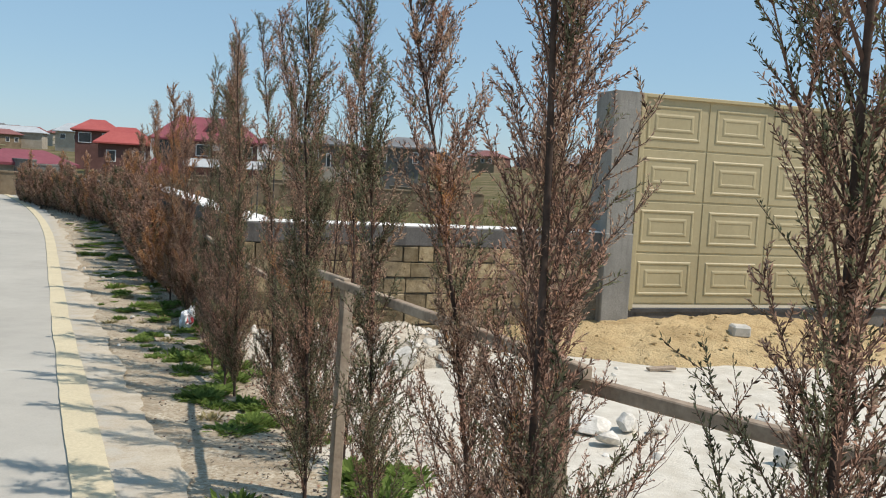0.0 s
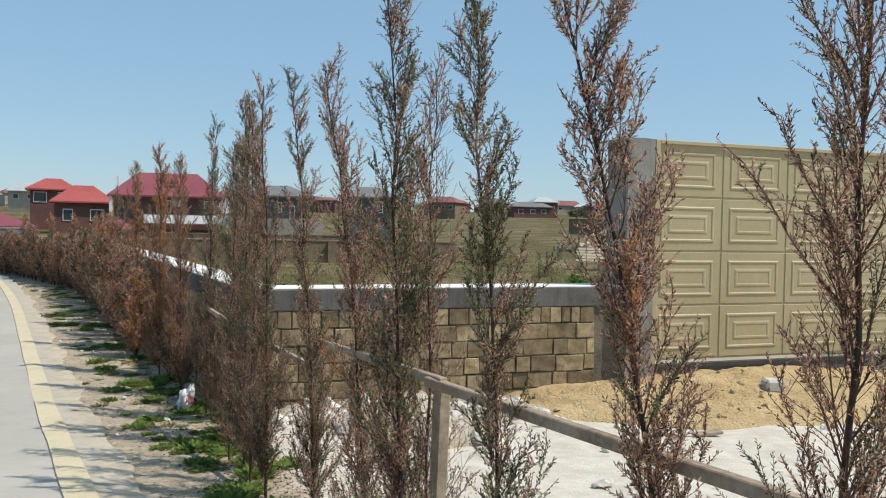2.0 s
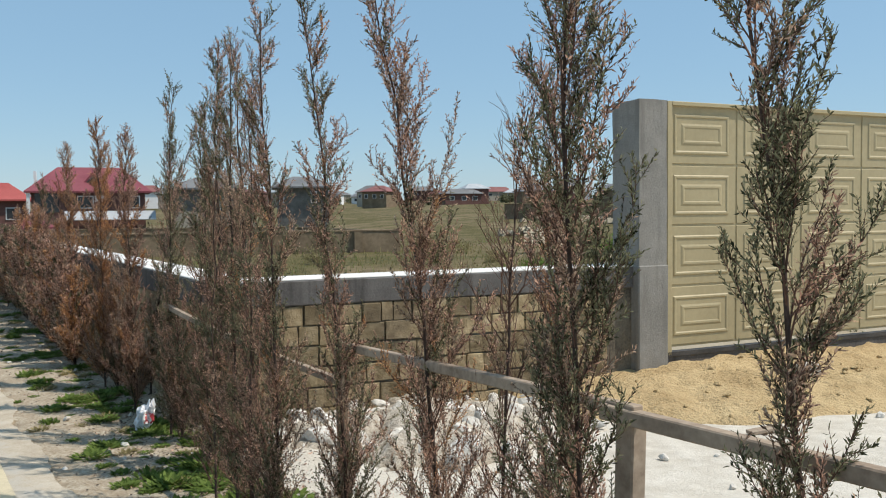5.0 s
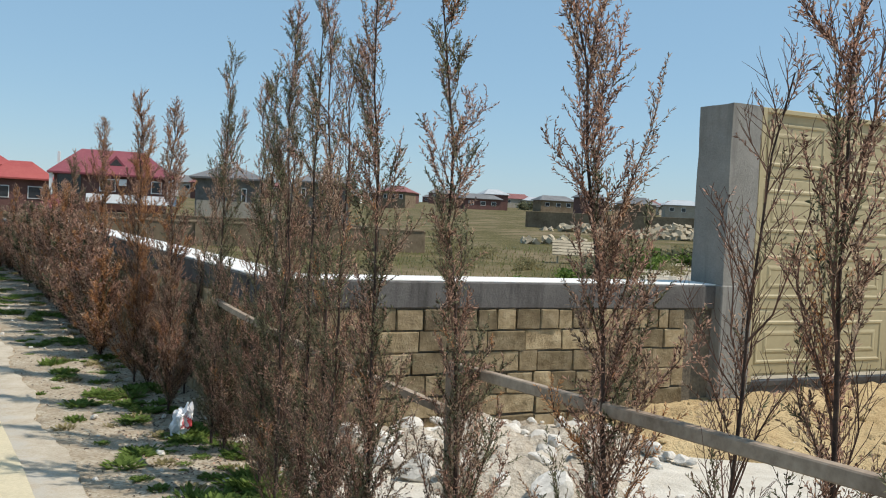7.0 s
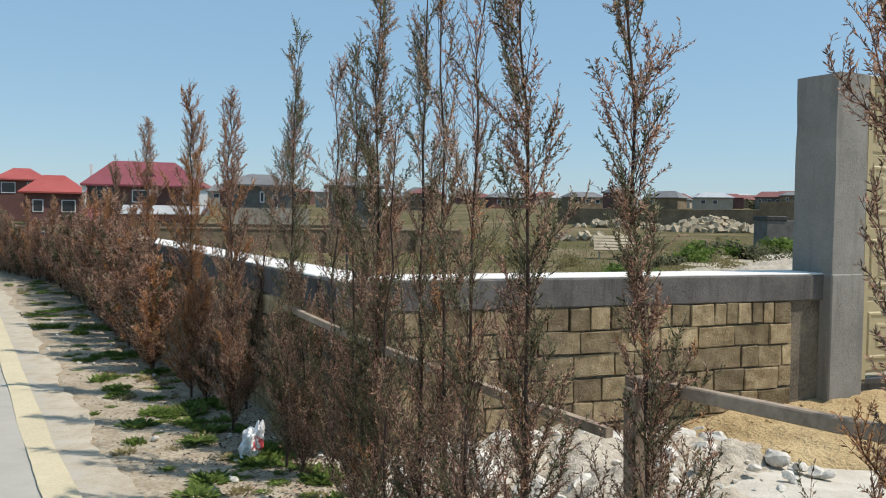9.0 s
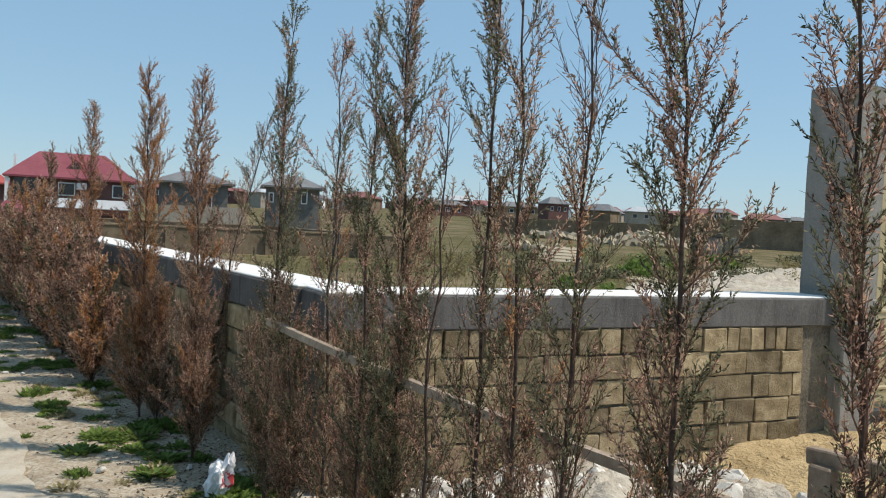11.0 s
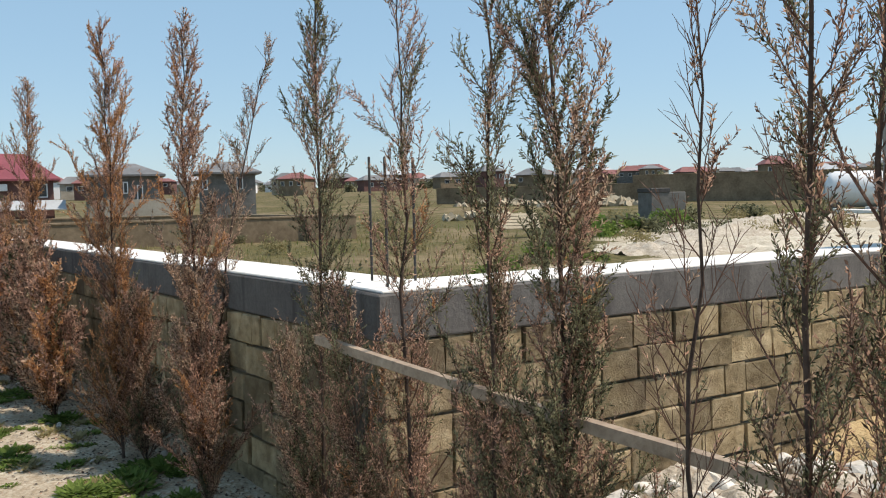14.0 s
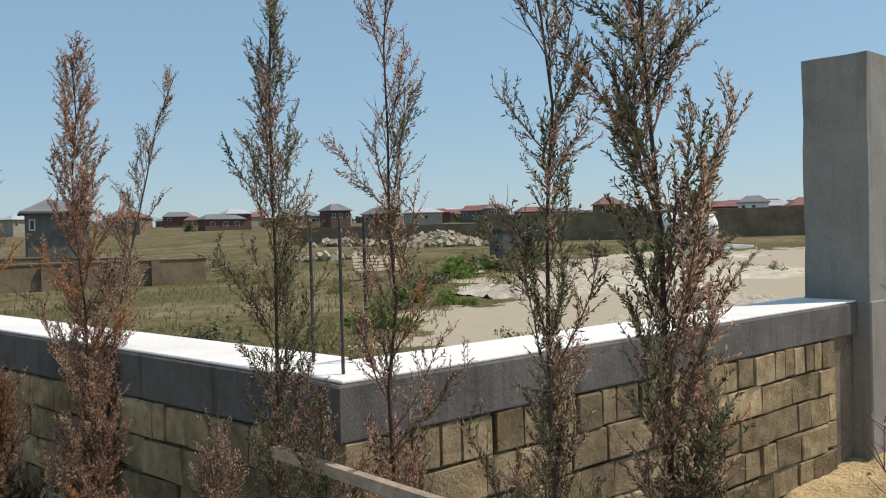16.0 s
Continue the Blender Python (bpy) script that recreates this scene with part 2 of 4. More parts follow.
in_lot = zone((0.92, 0.39, -1.05), (N.x, N.y, -(N.x * CORNER.x + N.y * CORNER.y) + 0.3), (0.2, 1, 6))
in_verge = zone((-0.92, -0.39, 1.15), (-0.2, -1, 42))
clearing = zone((1, -0.45, 8.3), (0, 1, -10.5), (0.1, -1, 55), wide=22.0)
c = g.mix(clearing, field, g.mix(fine, (0.47, 0.41, 0.315), (0.29, 0.245, 0.17)))
c = g.mix(in_lot, c, lot)
c = g.mix(in_verge, c, verge)
g.colour(c).bump(g.math("ADD", fine, g.math("MULTIPLY", mid, 1.5)), 0.5, 0.025)
MAT["ground"] = g.m


# ---- building blocks ----
def link_mesh(name, verts, faces, mat, parent=None, label="", slots=None, smooth=False):
    me = bpy.data.meshes.new(name)
    me.from_pydata([tuple(v) for v in verts], [], faces)
    for m in (mat if isinstance(mat, (list, tuple)) else [mat]):
        me.materials.append(m)
    if slots is not None:
        me.polygons.foreach_set("material_index", slots)
    if smooth:
        me.polygons.foreach_set("use_smooth", [True] * len(me.polygons))
    me.update()
    ob = new(name, me)
    if parent:
        ob.parent = parent
    if label:
        ob["label"] = label
    return ob


def part(name, bm, mat, parent=None, label="", smooth=False):
    """Links a bmesh as one mesh object under a thing or a part."""
    me = bpy.data.meshes.new(name)
    bm.normal_update()
    bm.to_mesh(me)
    bm.free()
    me.materials.append(mat)
    if smooth:
        me.polygons.foreach_set("use_smooth", [True] * len(me.polygons))
    ob = new(name, me)
    if parent:
        ob.parent = parent
    if label:
        ob["label"] = label
    return ob


def box(bm, size, at=(0, 0, 0), turn=None, bevel=0.0):
    """Adds a box of that size with its middle at that place."""
    m = Matrix.Translation(at) @ (turn or Matrix()) @ Matrix.Diagonal((*size, 1))
    made = bmesh.ops.create_cube(bm, size=1.0, matrix=m)
    if bevel:
        vs = set(made["verts"])
        es = [e for e in bm.edges if e.verts[0] in vs and e.verts[1] in vs]
        bmesh.ops.bevel(bm, geom=es, offset=bevel, segments=1, affect="EDGES")
    return bm


def boxed(size, at=(0, 0, 0), turn=None, bevel=0.0):
    return box(bmesh.new(), size, at, turn, bevel)


def empty(name, m, label, category, group="", kind=""):
    ob = new(name)
    ob.matrix_basis = m
    return tagged(ob, label, category, group, kind)


def frame_of(origin, along):
    """A pose with x along the given way, z up."""
    a = Vector(along).normalized()
    return Matrix.Translation(origin) @ Matrix(((a.x, -a.y, 0, 0), (a.y, a.x, 0, 0), (0, 0, 1, 0), (0, 0, 0, 1)))


def ground_z(x, y):
    base = -0.1 - 0.055 * min(max(y, -8.0), 10.2)
    v = Vector((x, y, 0))
    base += 0.03 * noise.noise(v * 1.3) + 0.012 * noise.noise(v * 5.1)
    far = max(0.0, math.hypot(x, y - 5) - 25)
    if far:
        base += 0.15 * noise.noise(v * 0.05) * min(1, far / 20)
    base += 0.02 * min(max(0.0, math.hypot(x, y - 5) - 60 - 45 * min(1.0, max(0.0, 0.5 - x / 20))), 700)
    return base


# ---- ground and road ----
def steps(limits):
    out = []
    for a, b, n in limits:
        out += [a + (b - a) * i / n for i in range(n)]
    return out + [limits[-1][1]]


gx = steps([(-3000, -300, 9), (-300, -40, 26), (-40, -8, 40), (-8, 7, 150), (7, 40, 40), (40, 300, 26), (300, 3000, 9)])
gy = steps([(-3000, -100, 9), (-100, -10, 18), (-10, 0, 30), (0, 15, 150), (15, 60, 90), (60, 300, 48), (300, 3000, 9)])


def road_side(x, y):
    """Distance to the left of the yellow line's right edge."""
    return -(x + 1.66) * 0.872 - (y - 4.02) * 0.489


verts = []
for y in gy:
    for x in gx:
        d = road_side(x, y)
        z = ground_z(x, y)
        if -0.30 < d < 6.5 and -40 < y < 70:
            z = -0.1 - 0.055 * min(max(y, -8.0), 10.2) - 0.08
        verts.append((x, y, z))
nx = len(gx)
faces = [(j * nx + i, j * nx + i + 1, (j + 1) * nx + i + 1, (j + 1) * nx + i) for j in range(len(gy) - 1) for i in range(nx - 1)]
ground = tagged(link_mesh("ground", verts, faces, MAT["ground"], smooth=True), "sandy verge, pale stony lot and rough grassy field", "ground", kind="structure")

RD = Vector((-0.489, 0.872, 0))
RN = Vector((-0.872, -0.489, 0))
R0 = Vector((-1.66, 4.02, 0))


def strip(name, d0, d1, s0, s1, lift, mat, label, thick, wobble=0.0):
    vs, fs = [], []
    n = int((s1 - s0) / 0.12)
    for i in range(n + 1):
        s = s0 + (s1 - s0) * i / n
        bend = RN * (0.0026 * max(0, s - 16) ** 2)
        for k, d in enumerate((d0, d0, d1, d1)):
            w = wobble * (noise.noise(Vector((s * 0.8, d0 * 3 + k // 2, 2.0))) + 0.4 * noise.noise(Vector((s * 4.1, d0 * 3 + k // 2, 7.0))))
            p = R0 + RD * s + RN * (d + w) + bend
            z = -0.1 - 0.055 * min(max(p.y, -8.0), 10.2) + lift
            vs.append((p.x, p.y, z - (thick if k in (0, 3) else 0)))
        if i:
            a, b = (i - 1) * 4, i * 4
            fs += [(a + k, a + k + 1, b + k + 1, b + k) for k in range(3)]
    return tagged(link_mesh(name, vs, fs, mat), label, "road", kind="structure")


strip("road", -0.40, 6.2, -30, 62, 0.02, MAT["road"], "sun-bleached pale grey concrete road", 0.1, 0.16)
strip("trim", -0.07, 0.13, -30, 60, 0.034, MAT["line"], "worn faded yellow edge line painted on the road", 0.016, 0.012)


# ---- walls ----
def block_mesh(name, length, height, depth, seed, mat):
    rnd = random.Random(seed)
    bm = boxed((length, depth, height), (0, 0, 0), None, 0.007)
    for v in bm.verts:
        v.co += Vector((rnd.uniform(-1, 1) * 0.006, rnd.uniform(-1, 1) * 0.006, rnd.uniform(-1, 1) * 0.006))
    me = bpy.data.meshes.new(name)
    bm.to_mesh(me)
    bm.free()
    me.materials.append(mat)
    return me


BLOCK_LONG = [block_mesh("block", 0.389, 0.188, 0.12, s, MAT["block"]) for s in range(6)]
BLOCK_SHORT = [block_mesh("block", 0.189, 0.188, 0.12, s + 9, MAT["block"]) for s in range(4)]


def block_wall(name, origin, along, length, depth, label, block_length, seed):
    """A block wall whose front face starts at origin and runs along; a concrete cap beam lies on it."""
    m = frame_of((origin.x, origin.y, 0), along)
    side = 1 if name == "wall_front" else -1
    wall = empty(name, m, label, "wall", kind="structure")
    part("core", boxed((length - 0.02, depth - 0.056, CAP_LOW - FLOOR + 0.24), (length / 2, side * (depth / 2 + 0.012), (CAP_LOW + FLOOR - 0.24) / 2)), MAT["mortar"], wall, "dark recessed mortar joints")
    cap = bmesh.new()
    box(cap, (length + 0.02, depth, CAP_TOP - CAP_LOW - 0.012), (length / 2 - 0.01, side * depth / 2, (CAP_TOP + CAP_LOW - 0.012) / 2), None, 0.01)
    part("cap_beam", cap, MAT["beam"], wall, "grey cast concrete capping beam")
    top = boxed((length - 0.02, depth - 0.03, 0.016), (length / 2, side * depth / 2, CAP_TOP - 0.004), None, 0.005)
    part("cap_screed", top, MAT["cap_top"], wall, "screed on top of the beam, coloured as if in full sun")
    return wall, side


def lay_blocks(wall, side, length, seed, last=False):
    rnd = random.Random(seed)
    for row in range(6):
        z = CAP_LOW - 0.1 - 0.2 * row
        x = 0.0
        while x < length - 0.09:
            w = rnd.choice((0.13, 0.16, 0.2, 0.2, 0.26)) if row == 0 else rnd.choice((0.2, 0.2, 0.28, 0.34, 0.4, 0.4, 0.4))
            w = min(w, length - x)
            short = w < 0.27
            b = new("block", (BLOCK_SHORT if short else BLOCK_LONG)[rnd.randrange(4)])
            b.parent = wall
            fit = (w - 0.012) / (0.189 if short else 0.389)
            turned = pose(x + w / 2, side * (0.06 + rnd.uniform(-0.004, 0.014)), z + rnd.uniform(-0.006, 0.006), 0, rnd.uniform(-1.3, 1.3), rnd.choice((0, 180)) + rnd.uniform(-1, 1))
            b.matrix_basis = turned @ Matrix.Diagonal((fit, 1, rnd.uniform(0.96, 1.0), 1))
            x += w


FRONT_LENGTH = 4.75
wall_front, side_f = block_wall("wall_front", CORNER, D, FRONT_LENGTH, 0.5, "low wall of tan limestone blocks with concrete cap", FRONT_LENGTH, 3)
SIDE_LENGTH = 17.0
wall_side, side_s = block_wall("wall_side", CORNER + S * 0.5, S, SIDE_LENGTH, 0.5, "long low block wall with white cap beside the hedge", 9.0, 4)

GATE = Vector((1.976, 11.734, 0))
COL_TOP, GATE_LOW, GATE_TOP = 2.57, -0.37, 2.567


def column(origin, label):
    thing = empty("gate_column", frame_of((origin.x, origin.y, 0), D), label, "column")
    bm = bmesh.new()
    box(bm, (0.39, 0.5, COL_TOP - CAP_TOP + 0.02), (0.195, 0.25, (COL_TOP + CAP_TOP - 0.02) / 2))
    bmesh.ops.subdivide_edges(bm, edges=bm.edges[:], cuts=7, use_grid_fill=True)
    for v in bm.verts:
        v.co += Vector([noise.noise(v.co * 3 + Vector((k * 9, 0, 0))) * 0.012 for k in range(3)])
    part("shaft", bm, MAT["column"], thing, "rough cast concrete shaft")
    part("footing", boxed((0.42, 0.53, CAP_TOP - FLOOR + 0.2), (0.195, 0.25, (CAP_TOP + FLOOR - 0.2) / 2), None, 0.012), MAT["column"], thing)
    return thing


column(GATE - D * 0.415, "tall grey concrete gate column beside the block wall")
column(GATE + D * 5.42, "grey concrete gate column at the far end of the gate")


# ---- gate ----
def gate():
    thing = empty("sectional_gate", frame_of((GATE.x, GATE.y, 0), D), "closed cream-yellow sectional gate with embossed panels", "gate")
    cols, w, h = 5, 1.067, 0.704
    width = cols * w + 0.06
    part("leaf", boxed((width, 0.05, GATE_TOP - GATE_LOW - 0.1), (width / 2, 0.10, (GATE_TOP + GATE_LOW) / 2 + 0.04)), MAT["gate"], thing)
    fr = bmesh.new()
    box(fr, (0.07, 0.08, GATE_TOP - GATE_LOW), (0.035, 0.06, (GATE_TOP + GATE_LOW) / 2), None, 0.006)
    box(fr, (0.07, 0.08, GATE_TOP - GATE_LOW), (width - 0.035, 0.06, (GATE_TOP + GATE_LOW) / 2), None, 0.006)
    box(fr, (width - 0.14, 0.08, 0.05), (width / 2, 0.06, GATE_TOP - 0.025), None, 0.006)
    part("gate_frame", fr, MAT["gate_edge"], thing, "cream steel surround")
    part("sill", boxed((width, 0.2, 0.5), (width / 2, 0.14, GATE_LOW - 0.262)), MAT["beam"], thing, "cast concrete sill under the gate")
    part("threshold", boxed((width, 0.1, 0.05), (width / 2, 0.07, GATE_LOW + 0.015)), MAT["dark_metal"], thing, "dark steel threshold rail")
    part("seal_strip", boxed((0.022, 0.06, GATE_TOP - GATE_LOW), (-0.012, 0.09, (GATE_TOP + GATE_LOW) / 2)), MAT["dark_metal"], thing, "dark gap strip beside the column")
    bm = bmesh.new()
    profile = ((0.012, 0.074), (0.018, 0.064), (0.118, 0.064), (0.132, 0.052), (0.150, 0.052), (0.164, 0.062), (0.226, 0.062), (0.250, 0.053), (0.270, 0.053), (0.282, 0.059))
    loops = [[bm.verts.new((sx * (w / 2 - i), y, sz * (h / 2 - i))) for sx, sz in ((-1, -1), (1, -1), (1, 1), (-1, 1))] for i, y in profile]
    for p, q in zip(loops, loops[1:]):
        for k in range(4):
            bm.faces.new((p[k], p[(k + 1) % 4], q[(k + 1) % 4], q[k]))
    bm.faces.new(loops[-1])
    first = part("panel", bm, MAT["gate"], thing)
    for i in range(cols):
        for j in range(4):
            p = first if not (i or j) else new("panel", first.data)
            p.parent = thing
            p.matrix_basis = pose(w * (i + 0.5), 0, 2.545 - h * (j + 0.5))
    return thing


gate()


# ---- sand ramp, rocks ----
HEAP_Z = {}


def heap(name, cx, cy, rx, ry, turn, height, rough, mat, label, category, n=60, seed=1, power=1.6):
    """A mound of loose stuff lying on the ground."""
    vs, fs = [], []
    ca, sa = math.cos(radians(turn)), math.sin(radians(turn))
    def top(x, y):
        u, v = (ca * (x - cx) + sa * (y - cy)) / rx, (ca * (y - cy) - sa * (x - cx)) / ry
        r = min(1.0, math.hypot(u, v) * (1 + 0.25 * noise.noise(Vector((u * 2 + seed, v * 2, 0)))))
        k = max(0.0, 1 - r) ** power if r < 1 else 0
        lumps = rough * (noise.noise(Vector((x * 2.5, y * 2.5, seed))) + 0.5 * noise.noise(Vector((x * 8, y * 8, seed))) + 0.25 * noise.noise(Vector((x * 21, y * 21, seed))))
        return r, ground_z(x, y) - 0.03 + height * k + (lumps + 0.03) * min(1, k * 5)

    HEAP_Z[name] = top
    for j in range(n + 1):
        for i in range(n + 1):
            u, v = 2 * i / n - 1, 2 * j / n - 1
            x, y = cx + ca * u * rx - sa * v * ry, cy + sa * u * rx + ca * v * ry
            r, z = top(x, y)
            if r >= 1:
                z -= 0.12
            vs.append((x, y, z))
    fs = [(j * (n + 1) + i, j * (n + 1) + i + 1, (j + 1) * (n + 1) + i + 1, (j + 1) * (n + 1) + i) for j in range(n) for i in range(n)]
    return tagged(link_mesh(name, vs, fs, mat, smooth=True), label, category, kind="stuff")


turn_d = math.degrees(math.atan2(D.y, D.x))
heap("sand_pile", 3.34, 11.86, 3.4, 1.85, turn_d, 0.30, 0.045, MAT["sand"], "spread yellow sand heaped against gate and wall", "sand", 150, 3, 0.7)

random.seed(11)


def rock_mesh(seed, mat):
    rnd = random.Random(seed)
    bm = bmesh.new()
    bmesh.ops.create_icosphere(bm, subdivisions=2, radius=0.5)
    sx, sy, sz = rnd.uniform(0.8, 1.2), rnd.uniform(0.6, 1.0), rnd.uniform(0.45, 0.8)
    planes = [Vector((rnd.gauss(0, 1), rnd.gauss(0, 1), rnd.gauss(0, 1))).normalized() for _ in range(9)]
    for v in bm.verts:
        for p in planes:
            d = v.co.dot(p) - 0.30
            if d > 0:
                v.co -= p * d
        v.co += v.co.normalized() * 0.06 * noise.noise(v.co * 4 + Vector((seed * 7.0, 0, 0)))
        v.co = Vector((v.co.x * sx, v.co.y * sy, v.co.z * sz))
    me = bpy.data.meshes.new("limestone_rock")
    bm.to_mesh(me)
    bm.free()
    me.materials.append(mat)
    return me


ROCKS = [rock_mesh(s, MAT["rock"]) for s in range(10)]


def rock(x, y, size, label="broken white limestone rock lying on the lot", lift=0.0):
    ob = new("limestone_rock", ROCKS[random.randrange(10)])
    ob.matrix_basis = pose(x, y, ground_z(x, y) + size * 0.16 + lift, random.uniform(-20, 20), random.uniform(-20, 20), random.uniform(0, 360)) @ Matrix.Diagonal((size, size, size, 1))
    return tagged(ob, label, "rock", "rubble along the wall")


heap("rubble_mound", -0.95, 9.85, 1.7, 0.9, turn_d, 0.20, 0.12, MAT["debris"], "mound of white limestone rubble at the wall", "rubble", 90, 5, 0.9)
for k in range(240):
    s = random.uniform(-0.3, 3.3)
    o = abs(random.gauss(0.5, 0.5)) + 0.12
    p = CORNER + D * s + N * o
    if p.x * 0.92 + p.y * 0.39 < 1.4:
        continue
    rock(p.x, p.y, random.choice((0.04, 0.05, 0.06, 0.08, 0.1, 0.13, 0.17, 0.24)) * random.uniform(0.8, 1.2), lift=0.12 * max(0, 1 - abs(s - 1.6) / 1.7))
for k in range(60):
    x, y = random.uniform(-0.5, 6), random.uniform(4.0, 10)
    if x * 0.92 + y * 0.39 > 2.4:
        rock(x, y, random.choice((0.05, 0.07, 0.1, 0.16)) * random.uniform(0.8, 1.3), "small loose limestone lump on the pale lot")

heap("rubble_mound", -0.78, 8.81, 0.8, 0.6, turn_d, 0.20, 0.10, MAT["debris"], "low brown-grey mound of crumbled earth and stone", "rubble", 50, 9, 0.8)
CLODS = [rock_mesh(s + 40, MAT["sand"]) for s in range(5)]
for k in range(150):
    x, y = random.uniform(0.3, 5.5), random.uniform(9.2, 12.0)
    r, z = HEAP_Z["sand_pile"](x, y)
    if r < 0.97 and (Vector((x, y, 0)) - GATE).dot(N) > 0.15:
        size = random.choice((0.03, 0.045, 0.06, 0.1))
        ob = new("sand_clod", CLODS[random.randrange(5)])
        ob.matrix_basis = pose(x, y, z + size * 0.12, random.uniform(-30, 30), random.uniform(-30, 30), random.uniform(0, 360)) @ Matrix.Diagonal((size, size, size, 1))
        tagged(ob, "small clod of damp yellow sand on the pile", "clod", "clods on the sand")

# ---- timber rail ----
def rail_board(a, b, w, t, label, roll=0):
    a, b = Vector(a), Vector(b)
    way = b - a
    ob = part("rail_board", boxed((way.length, t, w), (0, 0, 0), None, 0.004), MAT["wood"])
    q = way.to_track_quat("X", "Z").to_matrix().to_4x4()
    ob.matrix_basis = Matrix.Translation((a + b) / 2) @ q @ pose(0, 0, 0, roll)
    return tagged(ob, label, "board", "timber rail")


def rail_post(x, y, top, w=0.09):
    z = ground_z(x, y) - 0.1
    ob = part("rail_post", boxed((w, w * 0.75, top - z), (0, 0, (top - z) / 2), None, 0.005), MAT["wood"])
    ob.matrix_basis = pose(x, y, z, random.uniform(-1.5, 1.5), random.uniform(-1.5, 1.5), 115 + random.uniform(-6, 6))
    return tagged(ob, "weathered square timber post set in the ground", "post", "timber rail")


rail_board((1.75, 1.30, 0.77), (0.40, 2.73, 0.735), 0.044, 0.040, "weathered brown timber rail board nailed to posts", 0)
rail_board((0.49, 2.57, 0.785), (-0.60, 4.34, 0.77), 0.042, 0.038, "weathered brown timber rail board nailed to posts", 0)
rail_board((-0.53, 4.24, 0.785), (-1.45, 6.45, 0.640), 0.040, 0.036, "weathered brown timber rail board nailed to posts", 0)
sag = [Vector((-3.15, 9.56, 0.536)).lerp(Vector((-1.47, 6.65, 0.413)), k / 10) - Vector((0, 0, 0.105 * (k / 10) * (1 - k / 10))) for k in range(11)]
side_way = Vector((0.866, 0.5, 0)) * 0.017
long_board = link_mesh("rail_board", [p + side_way * u + Vector((0, 0, 0.019 * w)) for p in sag for u, w in ((-1, -1), (1, -1), (1, 1), (-1, 1))],
                       [(4 * i + k, 4 * i + (k + 1) % 4, 4 * i + 4 + (k + 1) % 4, 4 * i + 4 + k) for i in range(10) for k in range(4)] + [(3, 2, 1, 0), (40, 41, 42, 43)], MAT["wood"])
tagged(long_board, "long sagging timber rail board between the trees", "board", "timber rail")
for p in ((0.43, 2.66, 0.75, 0.07), (-0.565, 4.29, 0.765, 0.07), (-1.42, 6.38, 0.63, 0.065)):
    rail_post(*p)


# ---- trees ----
LEAVES = ["leaf_green", "leaf_brown", "leaf_rust", "leaf_grey"]


class Sheet:
    """Gathers tubes and leaves as plain lists."""

    def __init__(self):
        self.v, self.f = [], []

    def tube(self, pts, r0, r1, sides):
        base = len(self.v)
        n = len(pts)
        for i, p in enumerate(pts):
            way = (pts[min(i + 1, n - 1)] - pts[max(i - 1, 0)])
            a = way.orthogonal().normalized() if way.length > 1e-6 else Vector((1, 0, 0))
            b = way.normalized().cross(a)
            r = r0 + (r1 - r0) * i / (n - 1)
            for k in range(sides):
                t = 2 * math.pi * k / sides
                self.v.append(p + a * (r * math.cos(t)) + b * (r * math.sin(t)))
        for i in range(n - 1):
            for k in range(sides):
                k2 = (k + 1) % sides
                self.f.append((base + i * sides + k, base + i * sides + k2, base + (i + 1) * sides + k2, base + (i + 1) * sides + k))


def bent(p, way, length, n, up, wiggle, rnd):
    pts = [p.copy()]
    way = way.normalized()
    for _ in range(n):
        way = (way + Vector((rnd.gauss(0, wiggle), rnd.gauss(0, wiggle), up))).normalized()
        p = p + way * (length / n)
        pts.append(p.copy())
    return pts


def girth(t, waist):
    """How wide a sapling is at a share t of its height: a bushy foot, a waist, a full spindle and a fine tip."""
    marks = ((0.0, 0.95), (0.16, 1.05), (0.32, waist), (0.52, 0.86), (0.68, 0.72), (0.84, 0.42), (1.0, 0.15))
    for (t0, g0), (t1, g1) in zip(marks, marks[1:]):
        if t <= t1:
            return g0 + (g1 - g0) * (t - t0) / (t1 - t0)
    return 0.2


def sprays(P, W, T, length, width, splay, seed):
    """Slim scale-leaf sprays set along twigs: places P, ways W, tones T, as one mesh."""
    rng = np.random.default_rng(seed)
    P, W = np.array(P), np.array(W)
    m = len(P)
    side = rng.normal(size=(m, 3))
    way = W + splay * side / np.linalg.norm(side, axis=1)[:, None]
    way[:, 2] += 0.18
    way /= np.linalg.norm(way, axis=1)[:, None]
    cross = np.cross(way, rng.normal(size=(m, 3)))
    cross /= np.linalg.norm(cross, axis=1)[:, None] + 1e-9
    up = np.cross(way, cross)
    L = length * rng.uniform(0.5, 1.4, m)[:, None]
    B = width * rng.uniform(0.7, 1.3, m)[:, None]
    quads = np.stack([P, P + way * L * 0.45 + cross * B + up * B * 0.6, P + way * L, P + way * L * 0.55 - cross * B + up * B * 0.6], 1).reshape(-1, 3)
    me = bpy.data.meshes.new("crown")
    me.vertices.add(m * 4)
    me.vertices.foreach_set("co", quads.ravel())
    me.loops.add(m * 4)
    me.loops.foreach_set("vertex_index", np.arange(m * 4))
    me.polygons.add(m)
    me.polygons.foreach_set("loop_start", np.arange(m) * 4)
    for name in LEAVES:
        me.materials.append(MAT[name])
    me.polygons.foreach_set("material_index", np.array(T))
    me.update(calc_edges=True)
    me.validate()
    return new("crown", me)


